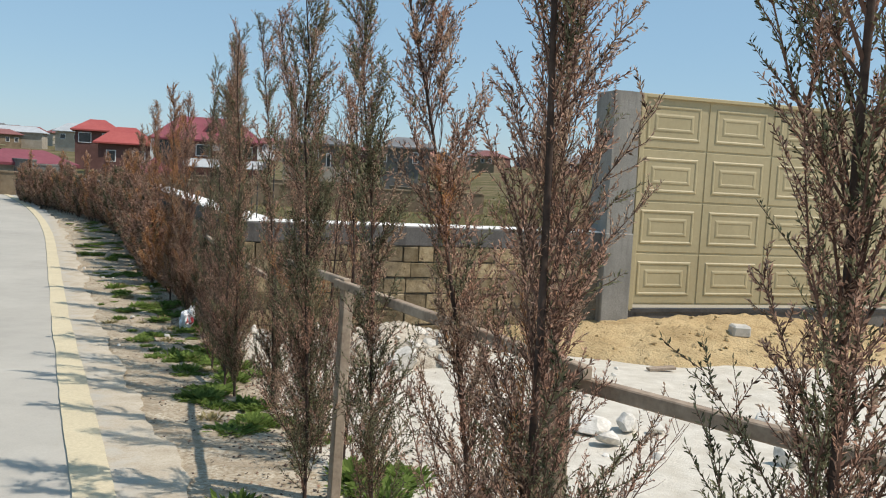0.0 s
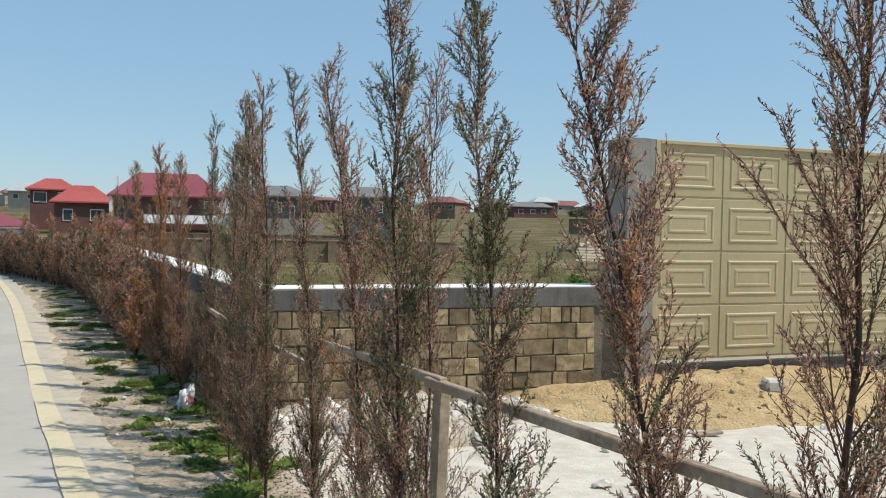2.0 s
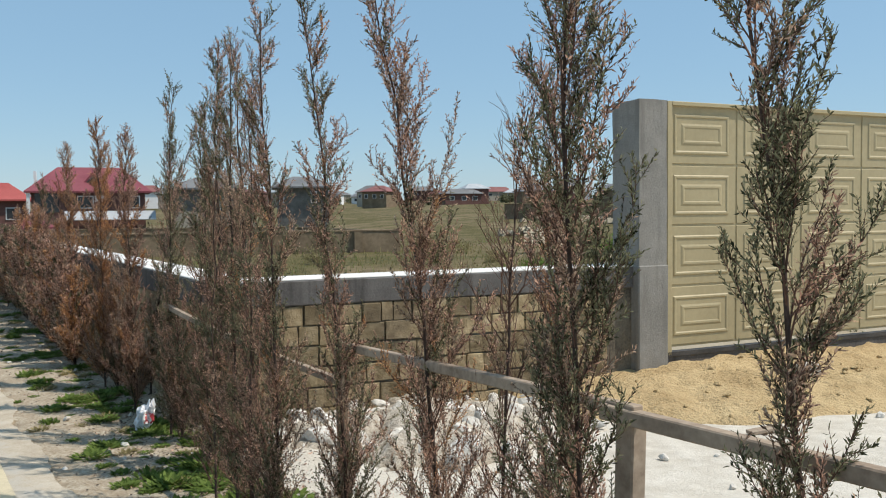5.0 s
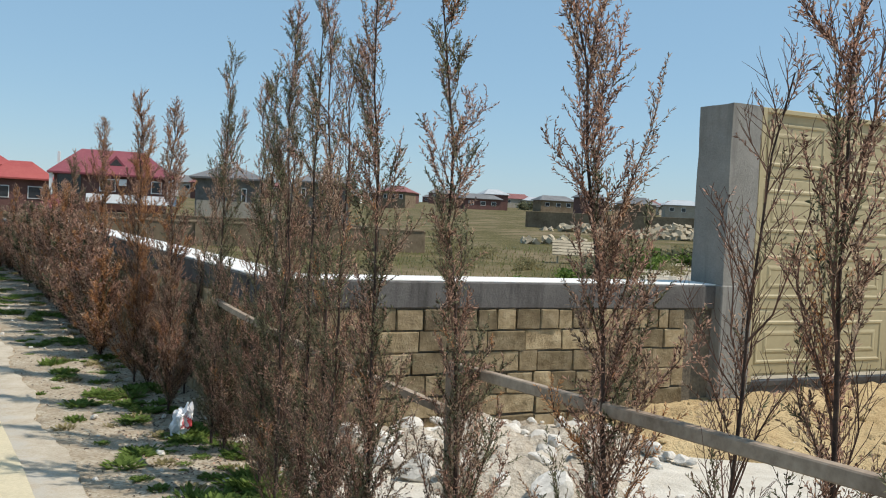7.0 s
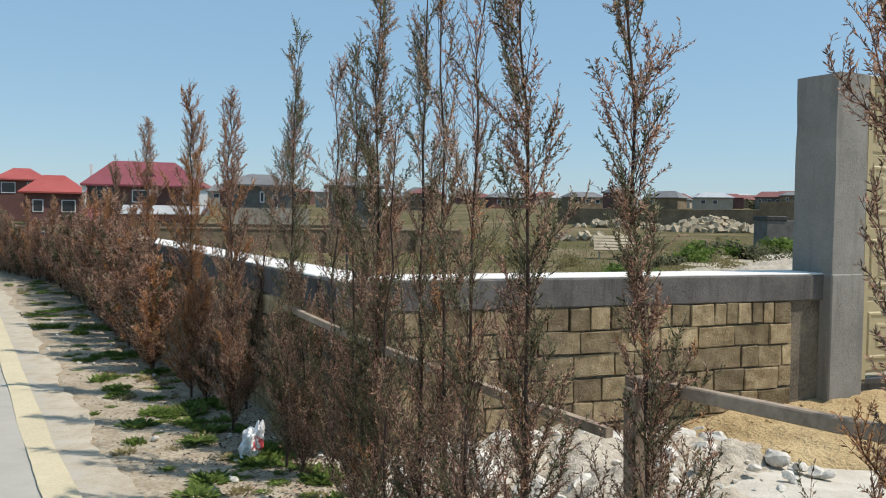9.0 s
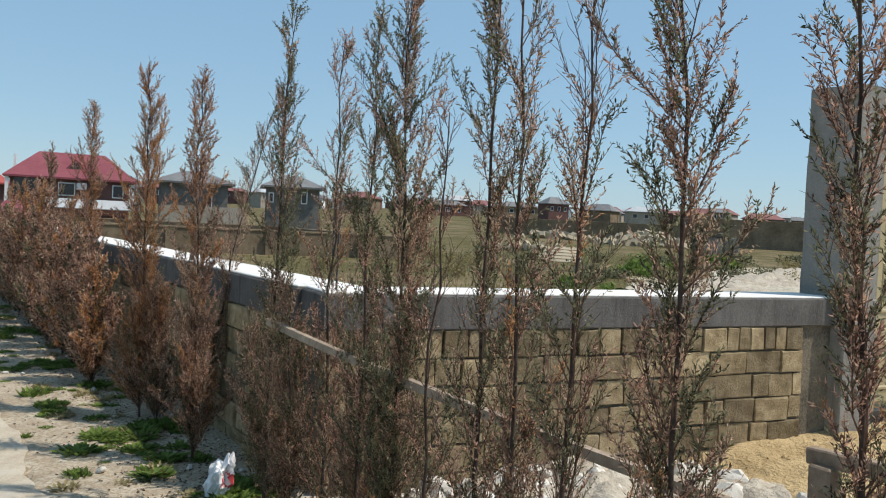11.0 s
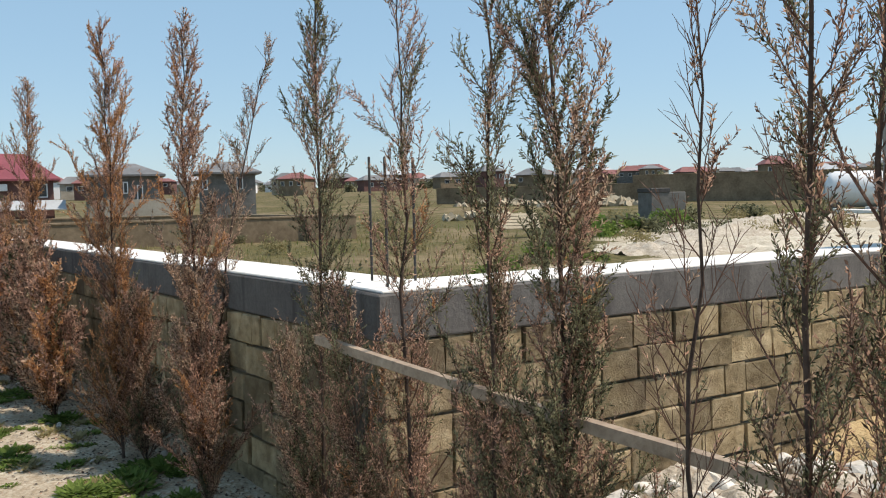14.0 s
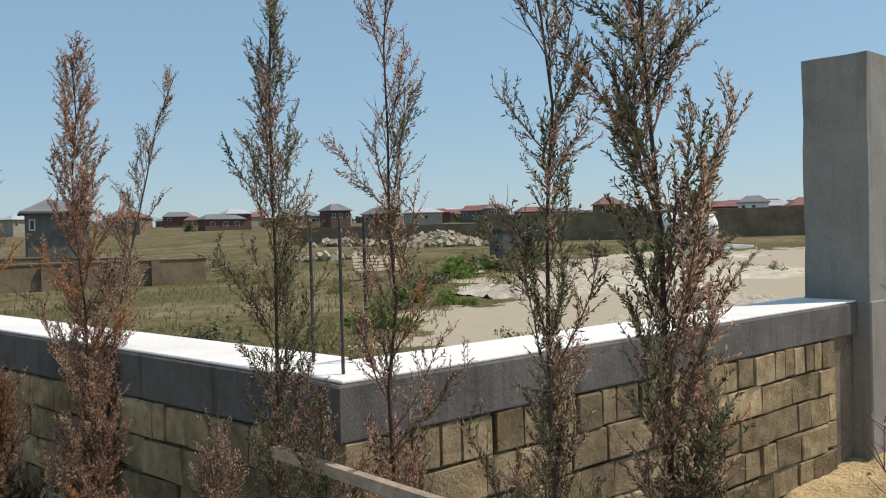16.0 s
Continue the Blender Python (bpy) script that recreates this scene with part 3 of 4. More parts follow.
def make_tree(x, y, height, lean=(0, 0), spread=0.30, dense=1.0, tones=(0.4, 0.4, 0.05, 0.15), seed=0, low=0.03, label="half-dead cypress sapling with browning foliage", bare=0.0, group="row of cypress saplings", leaf=1.0, bush=0.0, far=False):
    rnd = random.Random(seed * 31 + 5)
    z = ground_z(x, y) - 0.05
    tree = empty("cypress_tree", pose(x, y, z), label, "tree", group)
    trunk, limbs = Sheet(), Sheet()
    n = 10
    tp = []
    for i in range(n + 1):
        t = i / n
        tp.append(Vector((lean[0] * t ** 1.7 + 0.014 * rnd.gauss(0, 1) * t, lean[1] * t ** 1.7 + 0.014 * rnd.gauss(0, 1) * t, height * t)))
    trunk.tube(tp, 0.003 + 0.0028 * height, 0.0022, 5 if far else 7)

    def on_trunk(t):
        k = min(int(t * n), n - 1)
        return tp[k].lerp(tp[k + 1], t * n - k)

    waist = rnd.uniform(0.6, 0.9)
    count = int((52 if far else 74) * min(dense, 2.2) ** 0.4 * (0.7 + 0.15 * height))
    leaf_p, leaf_d, leaf_t = [], [], []

    def clothe(pts, amount, tone, start=0.0):
        """Sets sprays along a twig."""
        last = len(pts) - 1
        for q in range(amount):
            u = start + (1 - start) * (q + rnd.random()) / amount
            k = min(int(u * last), last - 1)
            leaf_p.append(tuple(pts[k].lerp(pts[k + 1], u * last - k)))
            leaf_d.append(tuple((pts[k + 1] - pts[k]).normalized()))
            leaf_t.append(tone)

    for i in range(count):
        t = low + (0.985 - low) * ((i + rnd.random()) / count) ** (1.0 + bush)
        a = rnd.uniform(0, 2 * math.pi)
        full = ((1 - t) ** 0.6 + 0.12) if far else girth(t, waist)
        length = spread * 1.45 * full * rnd.uniform(0.45, 1.2) + 0.06
        out = rnd.uniform(0.2, 0.62)
        if rnd.random() < 0.09 and not far:
            length, out = length * 1.55, out * 0.5
        if i < (2 if far else 3) and height > 1.6:
            t, length, out = rnd.uniform(0.02, 0.16), height * rnd.uniform(0.14, 0.3), rnd.uniform(0.3, 0.6)
        way = Vector((math.cos(a) * out, math.sin(a) * out, 0.72))
        pts = bent(on_trunk(t), way, length, 4, 0.14, 0.10 if far else 0.15, rnd)
        limbs.tube(pts, 0.0013 + 0.0045 * length, 0.0008, 3 if far else 4)
        naked = rnd.random() < bare + 0.03
        tone = rnd.choices(range(4), tones)[0]
        twigs = int((7 if far else 11) * (0.45 + length * 3.0))
        amount = (8 if far else 21) * dense ** 0.4
        for j in range(twigs):
            u = 0.10 + 0.88 * (j + rnd.random()) / twigs
            k = min(int(u * 4), 3)
            p = pts[k].lerp(pts[k + 1], u * 4 - k)
            w = (pts[k + 1] - pts[k]).normalized()
            o = Matrix.Rotation(rnd.uniform(0, 2 * math.pi), 3, w) @ w.orthogonal().normalized()
            reach = rnd.uniform(0.05, 0.13) * (0.75 + length) * (1.15 - 0.5 * u)
            tw = bent(p, w + o * rnd.uniform(0.5, 1.0) + Vector((0, 0, 0.12)), reach, 3, 0.10, 0.16, rnd)
            if not far:
                limbs.tube((tw[0], tw[2], tw[3]), 0.0011, 0.0006, 3)
            if naked and rnd.random() < 0.88:
                continue
            tt = tone if rnd.random() < 0.75 else rnd.choices(range(4), tones)[0]
            clothe(tw, int(amount * rnd.uniform(0.4, 1.4) * (0.5 + reach * 6) * (1 - 0.7 * max(0.0, t - 0.6))) + 1, tt)
        if not naked:
            clothe(pts, int(amount * (0.8 + length * 4)), tone, 0.25)
    link_mesh("trunk", trunk.v, trunk.f, MAT["bark"], tree, "dark thin bark-covered trunk", smooth=True)
    link_mesh("branchwork", limbs.v, limbs.f, MAT["twig"], tree, "bare upswept twigs")
    if leaf_p:
        crown = sprays(leaf_p, leaf_d, leaf_t, leaf * (0.036 if far else 0.0165), leaf * (0.0072 if far else 0.0024), 1.0, seed + 77)
        crown.parent = tree
    return tree


GREEN, MIXED, BROWN, RUST, GREY = (0.66, 0.16, 0.0, 0.18), (0.40, 0.38, 0.02, 0.20), (0.12, 0.58, 0.03, 0.27), (0.05, 0.48, 0.36, 0.11), (0.22, 0.28, 0.02, 0.48)
BROWNING = "half-dead cypress sapling with browning foliage"
GREENISH = "thin cypress sapling with dull green foliage"
RUSTY = "dead cypress sapling with rusty orange foliage"
BARE = "nearly bare dead cypress sapling with thin twigs"
# x, y, height, lean, spread, density, tones, label, bare
NEAR = [
    (0.76, 1.44, 3.3, (0.0, 0.0), 0.33, 2.0, MIXED, BROWNING, 0.0),
    (0.31, 1.71, 3.2, (-0.04, 0.0), 0.24, 1.5, BROWN, BROWNING, 0.15),
    (0.36, 2.54, 3.0, (0.03, 0.0), 0.29, 1.6, BROWN, BROWNING, 0.1),
    (0.17, 3.10, 2.8, (-0.46, 0.1), 0.25, 1.3, BROWN, BROWNING, 0.0),
    (-0.29, 3.74, 2.6, (-0.16, 0.1), 0.22, 1.1, GREEN, GREENISH, 0.0),
    (-0.68, 4.15, 2.75, (-0.10, 0.0), 0.24, 1.2, GREEN, GREENISH, 0.0),
    (-0.62, 4.87, 2.6, (0.0, 0.0), 0.30, 0.8, BROWN, BARE, 0.35),
    (-0.80, 5.08, 2.1, (0.1, 0.0), 0.28, 0.4, BROWN, BARE, 0.8),
    (-0.98, 5.42, 2.75, (-0.26, 0.05), 0.27, 1.2, BROWN, BROWNING, 0.0),
    (-1.41, 6.22, 2.85, (-0.18, 0.03), 0.21, 1.1, MIXED, GREENISH, 0.0),
    (-1.78, 6.49, 2.85, (-0.05, 0.0), 0.26, 1.2, MIXED, BROWNING, 0.0),
    (-2.05, 7.24, 2.9, (-0.05, 0.05), 0.24, 0.6, MIXED, BROWNING, 0.15),
    (-2.16, 7.39, 2.9, (0.0, 0.0), 0.23, 0.7, GREEN, GREENISH, 0.1),
    (-2.33, 7.57, 2.15, (0.03, 0.02), 0.16, 0.3, BROWN, BARE, 0.9),
    (-1.98, 6.86, 2.55, (0.03, 0.0), 0.24, 0.6, MIXED, BROWNING, 0.45),
    (-2.42, 8.25, 3.1, (0.0, 0.1), 0.31, 2.0, (0.55, 0.20, 0.03, 0.22), BROWNING, 0.0),
    (-2.58, 8.56, 2.8, (0.0, 0.0), 0.24, 0.9, GREEN, GREENISH, 0.05),
    (-2.78, 9.35, 2.85, (0.0, 0.0), 0.26, 0.8, (0.2, 0.45, 0.05, 0.3), BROWNING, 0.2),
    (-3.14, 9.62, 3.1, (0.05, 0.1), 0.26, 1.2, GREEN, GREENISH, 0.05),
    (-3.87, 11.6, 2.95, (0.50, 0.18), 0.20, 0.8, GREY, "leaning thin cypress sapling with grey-green sprays", 0.1),
    (-3.80, 10.80, 2.85, (-0.06, 0.0), 0.26, 3.2, (0.02, 0.52, 0.14, 0.32), RUSTY, 0.0),
    (-4.53, 12.12, 3.1, (-0.03, 0.0), 0.33, 3.2, (0.04, 0.30, 0.58, 0.08), RUSTY, 0.0),
    (-4.35, 12.0, 1.2, (0.0, 0.0), 0.30, 2.2, BROWN, "low dead cypress bush with brown foliage", 0.0),
    (-5.70, 14.30, 2.95, (0.0, 0.0), 0.33, 2.4, (0.06, 0.44, 0.40, 0.10), RUSTY, 0.0),
    (-7.12, 16.95, 2.6, (0.0, 0.0), 0.32, 2.2, BROWN, BROWNING, 0.0),
    (-6.4, 15.7, 1.9, (0.0, 0.0), 0.34, 2.4, RUST, RUSTY, 0.0),
]
for k, (x, y, h, lean, sp, de, tones, label, bare) in enumerate(NEAR):
    make_tree(x, y, h, lean, sp, de, tones, k + 1, label=label, bare=bare, leaf=0.8 if y < 2.6 else 1.0, bush=0.5 if y > 5.8 else 0.3 if y > 4.8 else 0.1)

# lower growth between the saplings
random.seed(21)
for k in range(3):
    y = 8.7 + k * 0.7
    x = -1.45 - (y - 6.0) * 0.405 - random.uniform(0.0, 0.2)
    make_tree(x, y, random.uniform(1.0, 1.4), (random.uniform(-0.1, 0.1), 0), 0.27, 0.8, random.choice((GREY, MIXED, GREY, BROWN)), 60 + k, label="low dead cypress bush with brown foliage", bush=0.6, group="low growth under the saplings")

# the hedge along the side wall
kinds = []
for k in range(9):
    tones = (RUST, BROWN, BROWN, RUST, MIXED, BROWN, (0.1, 0.45, 0.3, 0.15), MIXED, BROWN)[k]
    kinds.append(((1.25, 1.55, 1.35, 1.5, 1.3, 1.6, 2.1, 1.4, 1.7)[k], tones))
hedge = []
for k, (h, tones) in enumerate(kinds):
    p = CORNER + S * (4.3 + 0.62 * k) + SN * 0.58
    hedge.append(make_tree(p.x, p.y, h, (0, 0), 0.38, 2.2, tones, 100 + k, low=0.03, label=RUSTY if tones is RUST else "dense brown dead cypress in the hedge", group="hedge along the wall", bush=0.7, far=True, leaf=1.0))
BEND = CORNER + S * 17.0
FAR_END = Vector((-20.5, 36.2, 0))
S2 = (FAR_END - BEND).normalized()
SN2 = Vector((-S2.y, S2.x, 0))
s = 9.9
while s < 31:
    k = random.randrange(9)
    out = 0.58 + random.uniform(-0.12, 0.12)
    p = CORNER + S * s + SN * out if s < 17 else BEND + S2 * (s - 17) + SN2 * out
    copy_thing(hedge[k], pose(p.x, p.y, ground_z(p.x, p.y) - 0.05, random.uniform(-3, 3), random.uniform(-3, 3), random.uniform(0, 360)))
    s += random.uniform(0.30, 0.46)


# ---- weeds on the verge ----
def weed_mesh(seed, mat, size, leaves, flat):
    rng = np.random.default_rng(seed)
    vs, fs = [], []
    for _ in range(leaves):
        a, t = rng.uniform(0, 2 * math.pi), rng.uniform(0.15, 1.0)
        o = np.array([math.cos(a), math.sin(a), 0]) * rng.uniform(0, 0.6) * size
        w = np.array([math.cos(a), math.sin(a), flat * t + 0.2])
        w /= np.linalg.norm(w)
        c = np.array([-math.sin(a), math.cos(a), rng.uniform(-0.4, 0.4)])
        L, B = size * rng.uniform(0.2, 0.5), size * rng.uniform(0.05, 0.11)
        b = len(vs)
        vs += [o, o + w * L * 0.5 + c * B, o + w * L + np.array([0, 0, -0.12 * L]), o + w * L * 0.5 - c * B]
        fs.append((b, b + 1, b + 2, b + 3))
    me = bpy.data.meshes.new("weed_clump")
    me.from_pydata([tuple(v) for v in vs], [], fs)
    me.materials.append(mat)
    return me


WEEDS = [weed_mesh(s, MAT["weed"], 0.15, 130, (0.5, 1.1, 0.8, 1.4, 0.6)[s]) for s in range(5)]
DRY = [weed_mesh(s + 20, MAT["dry_weed"], 0.16, 60, 1.2) for s in range(4)]
random.seed(5)


def weed(meshes, name, x, y, size, label):
    ob = new(name, meshes[random.randrange(len(meshes))])
    ob.matrix_basis = pose(x, y, ground_z(x, y) - 0.005, 0, 0, random.uniform(0, 360)) @ Matrix.Diagonal((size, size, size * random.uniform(0.8, 1.4), 1))
    return tagged(ob, label, "weed", "weeds on the verge")


for k in range(420):
    s = random.uniform(-1, 24)
    d = -random.triangular(0.45, 1.75, 1.25)
    if noise.noise(Vector((s * 0.9, d * 1.2, 4.0))) < -0.12:
        continue
    p = R0 + RD * s + RN * d
    if random.random() < 0.72:
        weed(WEEDS, "weed_clump", p.x, p.y, random.choice((0.35, 0.5, 0.7, 0.9, 1.3)), "low green weed clump growing on the sandy verge")
    else:
        weed(DRY, "dry_weed_clump", p.x, p.y, random.uniform(0.5, 1.2), "dry yellow weed clump on the sandy verge")


# Needle litter thickened with dark bits to stand in for shade at the hedge foot.
rng = np.random.default_rng(3)
vs, fs, slot = [], [], []
for k in range(24000):
    st = rng.uniform(-1.5, 26)
    d = -abs(rng.normal(1.5, 0.42))
    p = R0 + RD * st + RN * d + RN * (0.0026 * max(0, st - 16) ** 2)
    z = ground_z(p.x, p.y) + 0.004
    a, L = rng.uniform(0, 6.28), rng.uniform(0.008, 0.03)
    w = L * rng.uniform(0.15, 0.5)
    cx, cy, tilt = math.cos(a), math.sin(a), rng.uniform(-0.006, 0.012)
    b = len(vs)
    vs += [(p.x, p.y, z), (p.x + cx * L / 2 - cy * w, p.y + cy * L / 2 + cx * w, z + tilt), (p.x + cx * L, p.y + cy * L, z + 0.004), (p.x + cx * L / 2 + cy * w, p.y + cy * L / 2 - cx * w, z + 0.003)]
    fs.append((b, b + 1, b + 2, b + 3))
    slot.append(int(rng.random() < 0.3))
tagged(link_mesh("leaf_litter", vs, fs, [MAT["bark"], MAT["leaf_brown"]], slots=slot), "fallen needles and dark bits, thickened to stand in for shade under the trees", "litter", kind="stuff")
for k in range(60):
    st, d = random.uniform(-1, 16), -random.uniform(0.45, 1.9)
    p = R0 + RD * st + RN * d
    rock(p.x, p.y, random.choice((0.03, 0.045, 0.06, 0.09)), "small pale stone lying on the verge")

random.seed(77)
for k in range(230):
    st, d = random.uniform(-1.0, 9.5), -random.triangular(0.55, 1.75, 1.35)
    if noise.noise(Vector((st * 1.1, d * 1.5, 9.0))) < -0.05:
        continue
    p = R0 + RD * st + RN * d
    weed(WEEDS, "weed_clump", p.x, p.y, random.choice((0.6, 0.9, 1.2, 1.5)), "leafy green weed clump on the shaded verge")

# ---- things on the lot and verge ----
def plastic_bag(x, y):
    bm = bmesh.new()
    bmesh.ops.create_icosphere(bm, subdivisions=4, radius=0.075)
    for v in bm.verts:
        n = noise.noise(v.co * 24) * 0.06 - abs(noise.noise(v.co * 55)) * 0.04
        v.co += v.co.normalized() * n
        v.co.z *= 1.35
        if v.co.z > 0.08:
            v.co.x *= 0.55
    bag = part("plastic_bag", bm, MAT["plastic"])
    bag.data.materials.append(MAT["bag_print"])
    for p in bag.data.polygons:
        if abs(p.center.x - 0.02) < 0.035 and -0.02 < p.center.z < 0.04 and p.center.y < 0 and noise.noise(p.center * 30) > -0.1:
            p.material_index = 1
    bag.matrix_basis = pose(x, y, ground_z(x, y) + 0.14, 8, 12, 20) @ Matrix.Diagonal((1.05, 1.05, 1.5, 1))
    return tagged(bag, "crumpled white plastic bag with red print under the trees", "bag")


plastic_bag(-3.44, 9.93)

cinder = part("concrete_block", boxed((0.24, 0.18, 0.15), (0, 0, 0), None, 0.025), MAT["pale_block"])
cinder.matrix_basis = pose(3.26, 11.0, HEAP_Z["sand_pile"](3.26, 11.0)[1] + 0.05, 3, 2, 10)
tagged(cinder, "loose grey concrete block lying on the sand", "block")
plank = part("wood_offcut", boxed((0.30, 0.09, 0.03), (0, 0, 0), None, 0.004), MAT["wood"])
plank.matrix_basis = pose(1.97, 9.15, ground_z(1.97, 9.15) + 0.03, 2, -4, 15)
tagged(plank, "short pale timber offcut lying on the lot", "plank")
for x, y, size in ((0.94, 6.12, 0.3), (1.19, 6.26, 0.26), (1.41, 6.24, 0.18), (1.01, 5.75, 0.2), (0.7, 6.3, 0.22), (2.3, 6.6, 0.3), (2.1, 5.6, 0.2), (1.8, 10.2, 0.2), (0.6, 9.6, 0.16), (2.4, 10.0, 0.14), (-0.65, 8.3, 0.42), (-0.95, 8.5, 0.3), (-0.3, 8.45, 0.26), (-1.5, 8.8, 0.4), (-1.15, 8.9, 0.34), (-1.8, 9.1, 0.36)):
    rock(x, y, size, "large broken limestone lump on the pale lot", 0.02)


def rod(x, y, top):
    ob = part("steel_rod", boxed((0.014, 0.014, top - CAP_TOP + 0.1), (0, 0, (top + CAP_TOP - 0.1) / 2), None, 0.004), MAT["dark_metal"])
    ob.matrix_basis = pose(x, y, 0)
    return tagged(ob, "dark upright steel rod standing in the wall corner", "rod", "rods at the wall corner")


rod(-2.78, 10.12, 1.36)
rod(-2.83, 10.52, 1.38)
rod(-2.60, 10.42, 1.37)

# ---- far field ----
random.seed(31)


def low_wall(name, a, b, height, label, mat, pilasters=0):
    a, b = Vector((*a, 0)), Vector((*b, 0))
    z = min(ground_z(a.x, a.y), ground_z(b.x, b.y)) - 0.3
    w = empty(name, frame_of((a.x, a.y, z), b - a), label, "wall")
    L = (b - a).length
    part("body", boxed((L, 0.25, height + 0.3), (L / 2, 0, (height + 0.3) / 2)), mat, w)
    part("coping", boxed((L + 0.05, 0.32, 0.1), (L / 2, 0, height + 0.35), None, 0.02), mat, w, "block coping")
    for k in range(pilasters):
        part("pilaster", boxed((0.4, 0.4, height + 0.3), (L * (k + 0.5) / pilasters, -0.1, (height + 0.3) / 2)), mat, w)
    return w


low_wall("field_wall", (-30, 37), (-1.0, 46.0), 1.05, "low unfinished block wall across the field", MAT["fence_block"], 7)
low_wall("field_wall", (-1.0, 46.0), (-8, 62), 1.0, "low unfinished block wall running back through the field", MAT["fence_block"], 4)
low_wall("field_wall", (-26, 60), (-9, 64), 1.0, "low unfinished block wall behind the first", MAT["fence_block"], 4)
low_wall("boundary_fence", (13, 112), (34, 100), 2.1, "long tan block boundary fence far across the field", MAT["fence_block"], 0)
low_wall("boundary_fence", (34, 100), (96, 62), 3.0, "long tan block boundary fence far across the field", MAT["fence_block"], 0)
low_wall("roadside_wall", BEND.xy, FAR_END.xy, 1.15, "low rendered wall with white coping behind the far hedge", MAT["concrete"], 0)
low_wall("roadside_wall", (-20.5, 36.2), (-19.2, 37.6), 1.5, "grey rendered roadside wall", MAT["concrete"], 1)
low_wall("roadside_wall", (-27.5, 49.0), (-46, 70), 1.6, "long grey rendered wall beside the bending road", MAT["concrete"], 5)


def house(a, b, depth, base, eave, ridge, wall_mat, roof_mat, label, windows=(), over=0.6, hip=0.35):
    """A house whose front eave runs from a to b. windows: (from, to, sill, head) along the front."""
    a, b = Vector((*a, 0)), Vector((*b, 0))
    L = (b - a).length
    h = empty("house", frame_of((a.x, a.y, 0), b - a), label, "house")
    o = over
    part("wall", boxed((L - 2 * o, depth - 2 * o, eave - base), (L / 2, depth / 2, (eave + base) / 2)), wall_mat, h)
    i = min(L, depth) * hip
    vs = [(0, 0, eave), (L, 0, eave), (L, depth, eave), (0, depth, eave), (i, depth / 2, ridge), (L - i, depth / 2, ridge),
          (0, 0, eave - 0.18), (L, 0, eave - 0.18), (L, depth, eave - 0.18), (0, depth, eave - 0.18)]
    fs = [(0, 1, 5, 4), (1, 2, 5), (2, 3, 4, 5), (3, 0, 4), (6, 9, 8, 7), (0, 6, 7, 1), (1, 7, 8, 2), (2, 8, 9, 3), (3, 9, 6, 0)]
    link_mesh("roof", vs, fs, roof_mat, h)
    for u0, u1, z0, z1 in windows:
        win = part("window", boxed(((u1 - u0) * L, 0.12, z1 - z0), ((u0 + u1) / 2 * L, o - 0.02, (z0 + z1) / 2)), MAT["white_paint"], h, "pale window surround")
        part("pane", boxed(((u1 - u0) * L - 0.2, 0.06, z1 - z0 - 0.2), ((u0 + u1) / 2 * L, o - 0.07, (z0 + z1) / 2)), MAT["window"], win, "dark window glass")
    return h


big = house((-36.4, 86.0), (-25.41, 89.56), 8.0, -0.8, 3.72, 6.2, MAT["brown_wall"], MAT["red_roof"], "two-storey brown house with hipped dark red roof", ((0.403, 0.533, 2.0, 3.25), (0.815, 0.905, 2.0, 3.25)))
link_mesh("dormer", [(5.2, 1.4, 4.55), (7.0, 1.4, 4.55), (6.1, 1.4, 5.6), (6.1, 4.0, 5.6), (5.2, 2.2, 4.55), (7.0, 2.2, 4.55)], [(0, 1, 2), (0, 2, 3, 4), (1, 5, 3, 2)], MAT["red_roof"], big, "small triangular roof dormer")
link_mesh("dormer_opening", [(5.5, 1.37, 4.6), (6.7, 1.37, 4.6), (6.1, 1.37, 5.3)], [(0, 1, 2)], MAT["dark_metal"], big, "dark dormer opening")
part("awning", boxed((8.4, 1.4, 0.1), (7.7, -0.4, 1.3), pose(0, 0, 0, 38), 0.02), MAT["sheet_metal"], big, "pale sloping metal awning")
part("awning", boxed((7.9, 1.0, 0.1), (8.2, -0.9, -0.58), pose(0, 0, 0, 38), 0.02), MAT["sheet_metal"], big, "pale sloping metal awning")
# The porch is no recess: a dark flat panel paints its shade.
part("porch_shade", boxed((2.1, 0.1, 1.85), (1.95, 0.55, 2.55)), MAT["window"], big, "flat dark panel standing in for the shade of the porch")
part("porch_post", boxed((0.3, 0.3, 4.3), (0.35, 0.3, 1.5)), MAT["white_paint"], big)
part("air_conditioner", boxed((0.9, 0.35, 0.65), (6.7, 0.45, 2.95), None, 0.04), MAT["white_paint"], big, "white outdoor air conditioner box")
part("chimney", boxed((0.25, 0.4, 1.2), (0.7, 4.5, 5.2)), MAT["white_paint"], big)
house((-58, 111.5), (-52.0, 114.2), 7, -0.8, 5.0, 6.5, MAT["brown_wall"], MAT["orange_roof"], "tall house with orange-red hipped roof", ((0.15, 0.4, 3.2, 4.6), (0.6, 0.8, 3.2, 4.6)))
house((-48.8, 99.2), (-42.0, 102.2), 8, -0.8, 3.2, 5.2, MAT["brown_wall"], MAT["orange_roof"], "brown house with orange-red hipped roof", ((0.2, 0.35, 0.9, 2.3), (0.6, 0.8, 0.9, 2.3)))
house((-33.2, 51.0), (-27.4, 54.3), 6, -0.8, 0.75, 1.6, MAT["stone_wall"], MAT["red_roof"], "low shed with dark red hipped roof", over=0.3)
house((-30.3, 69.3), (-27.5, 70.5), 3.4, -0.8, 0.45, 1.6, MAT["stone_wall"], MAT["red_roof"], "small outbuilding with red pyramid roof", over=0.2, hip=0.5)
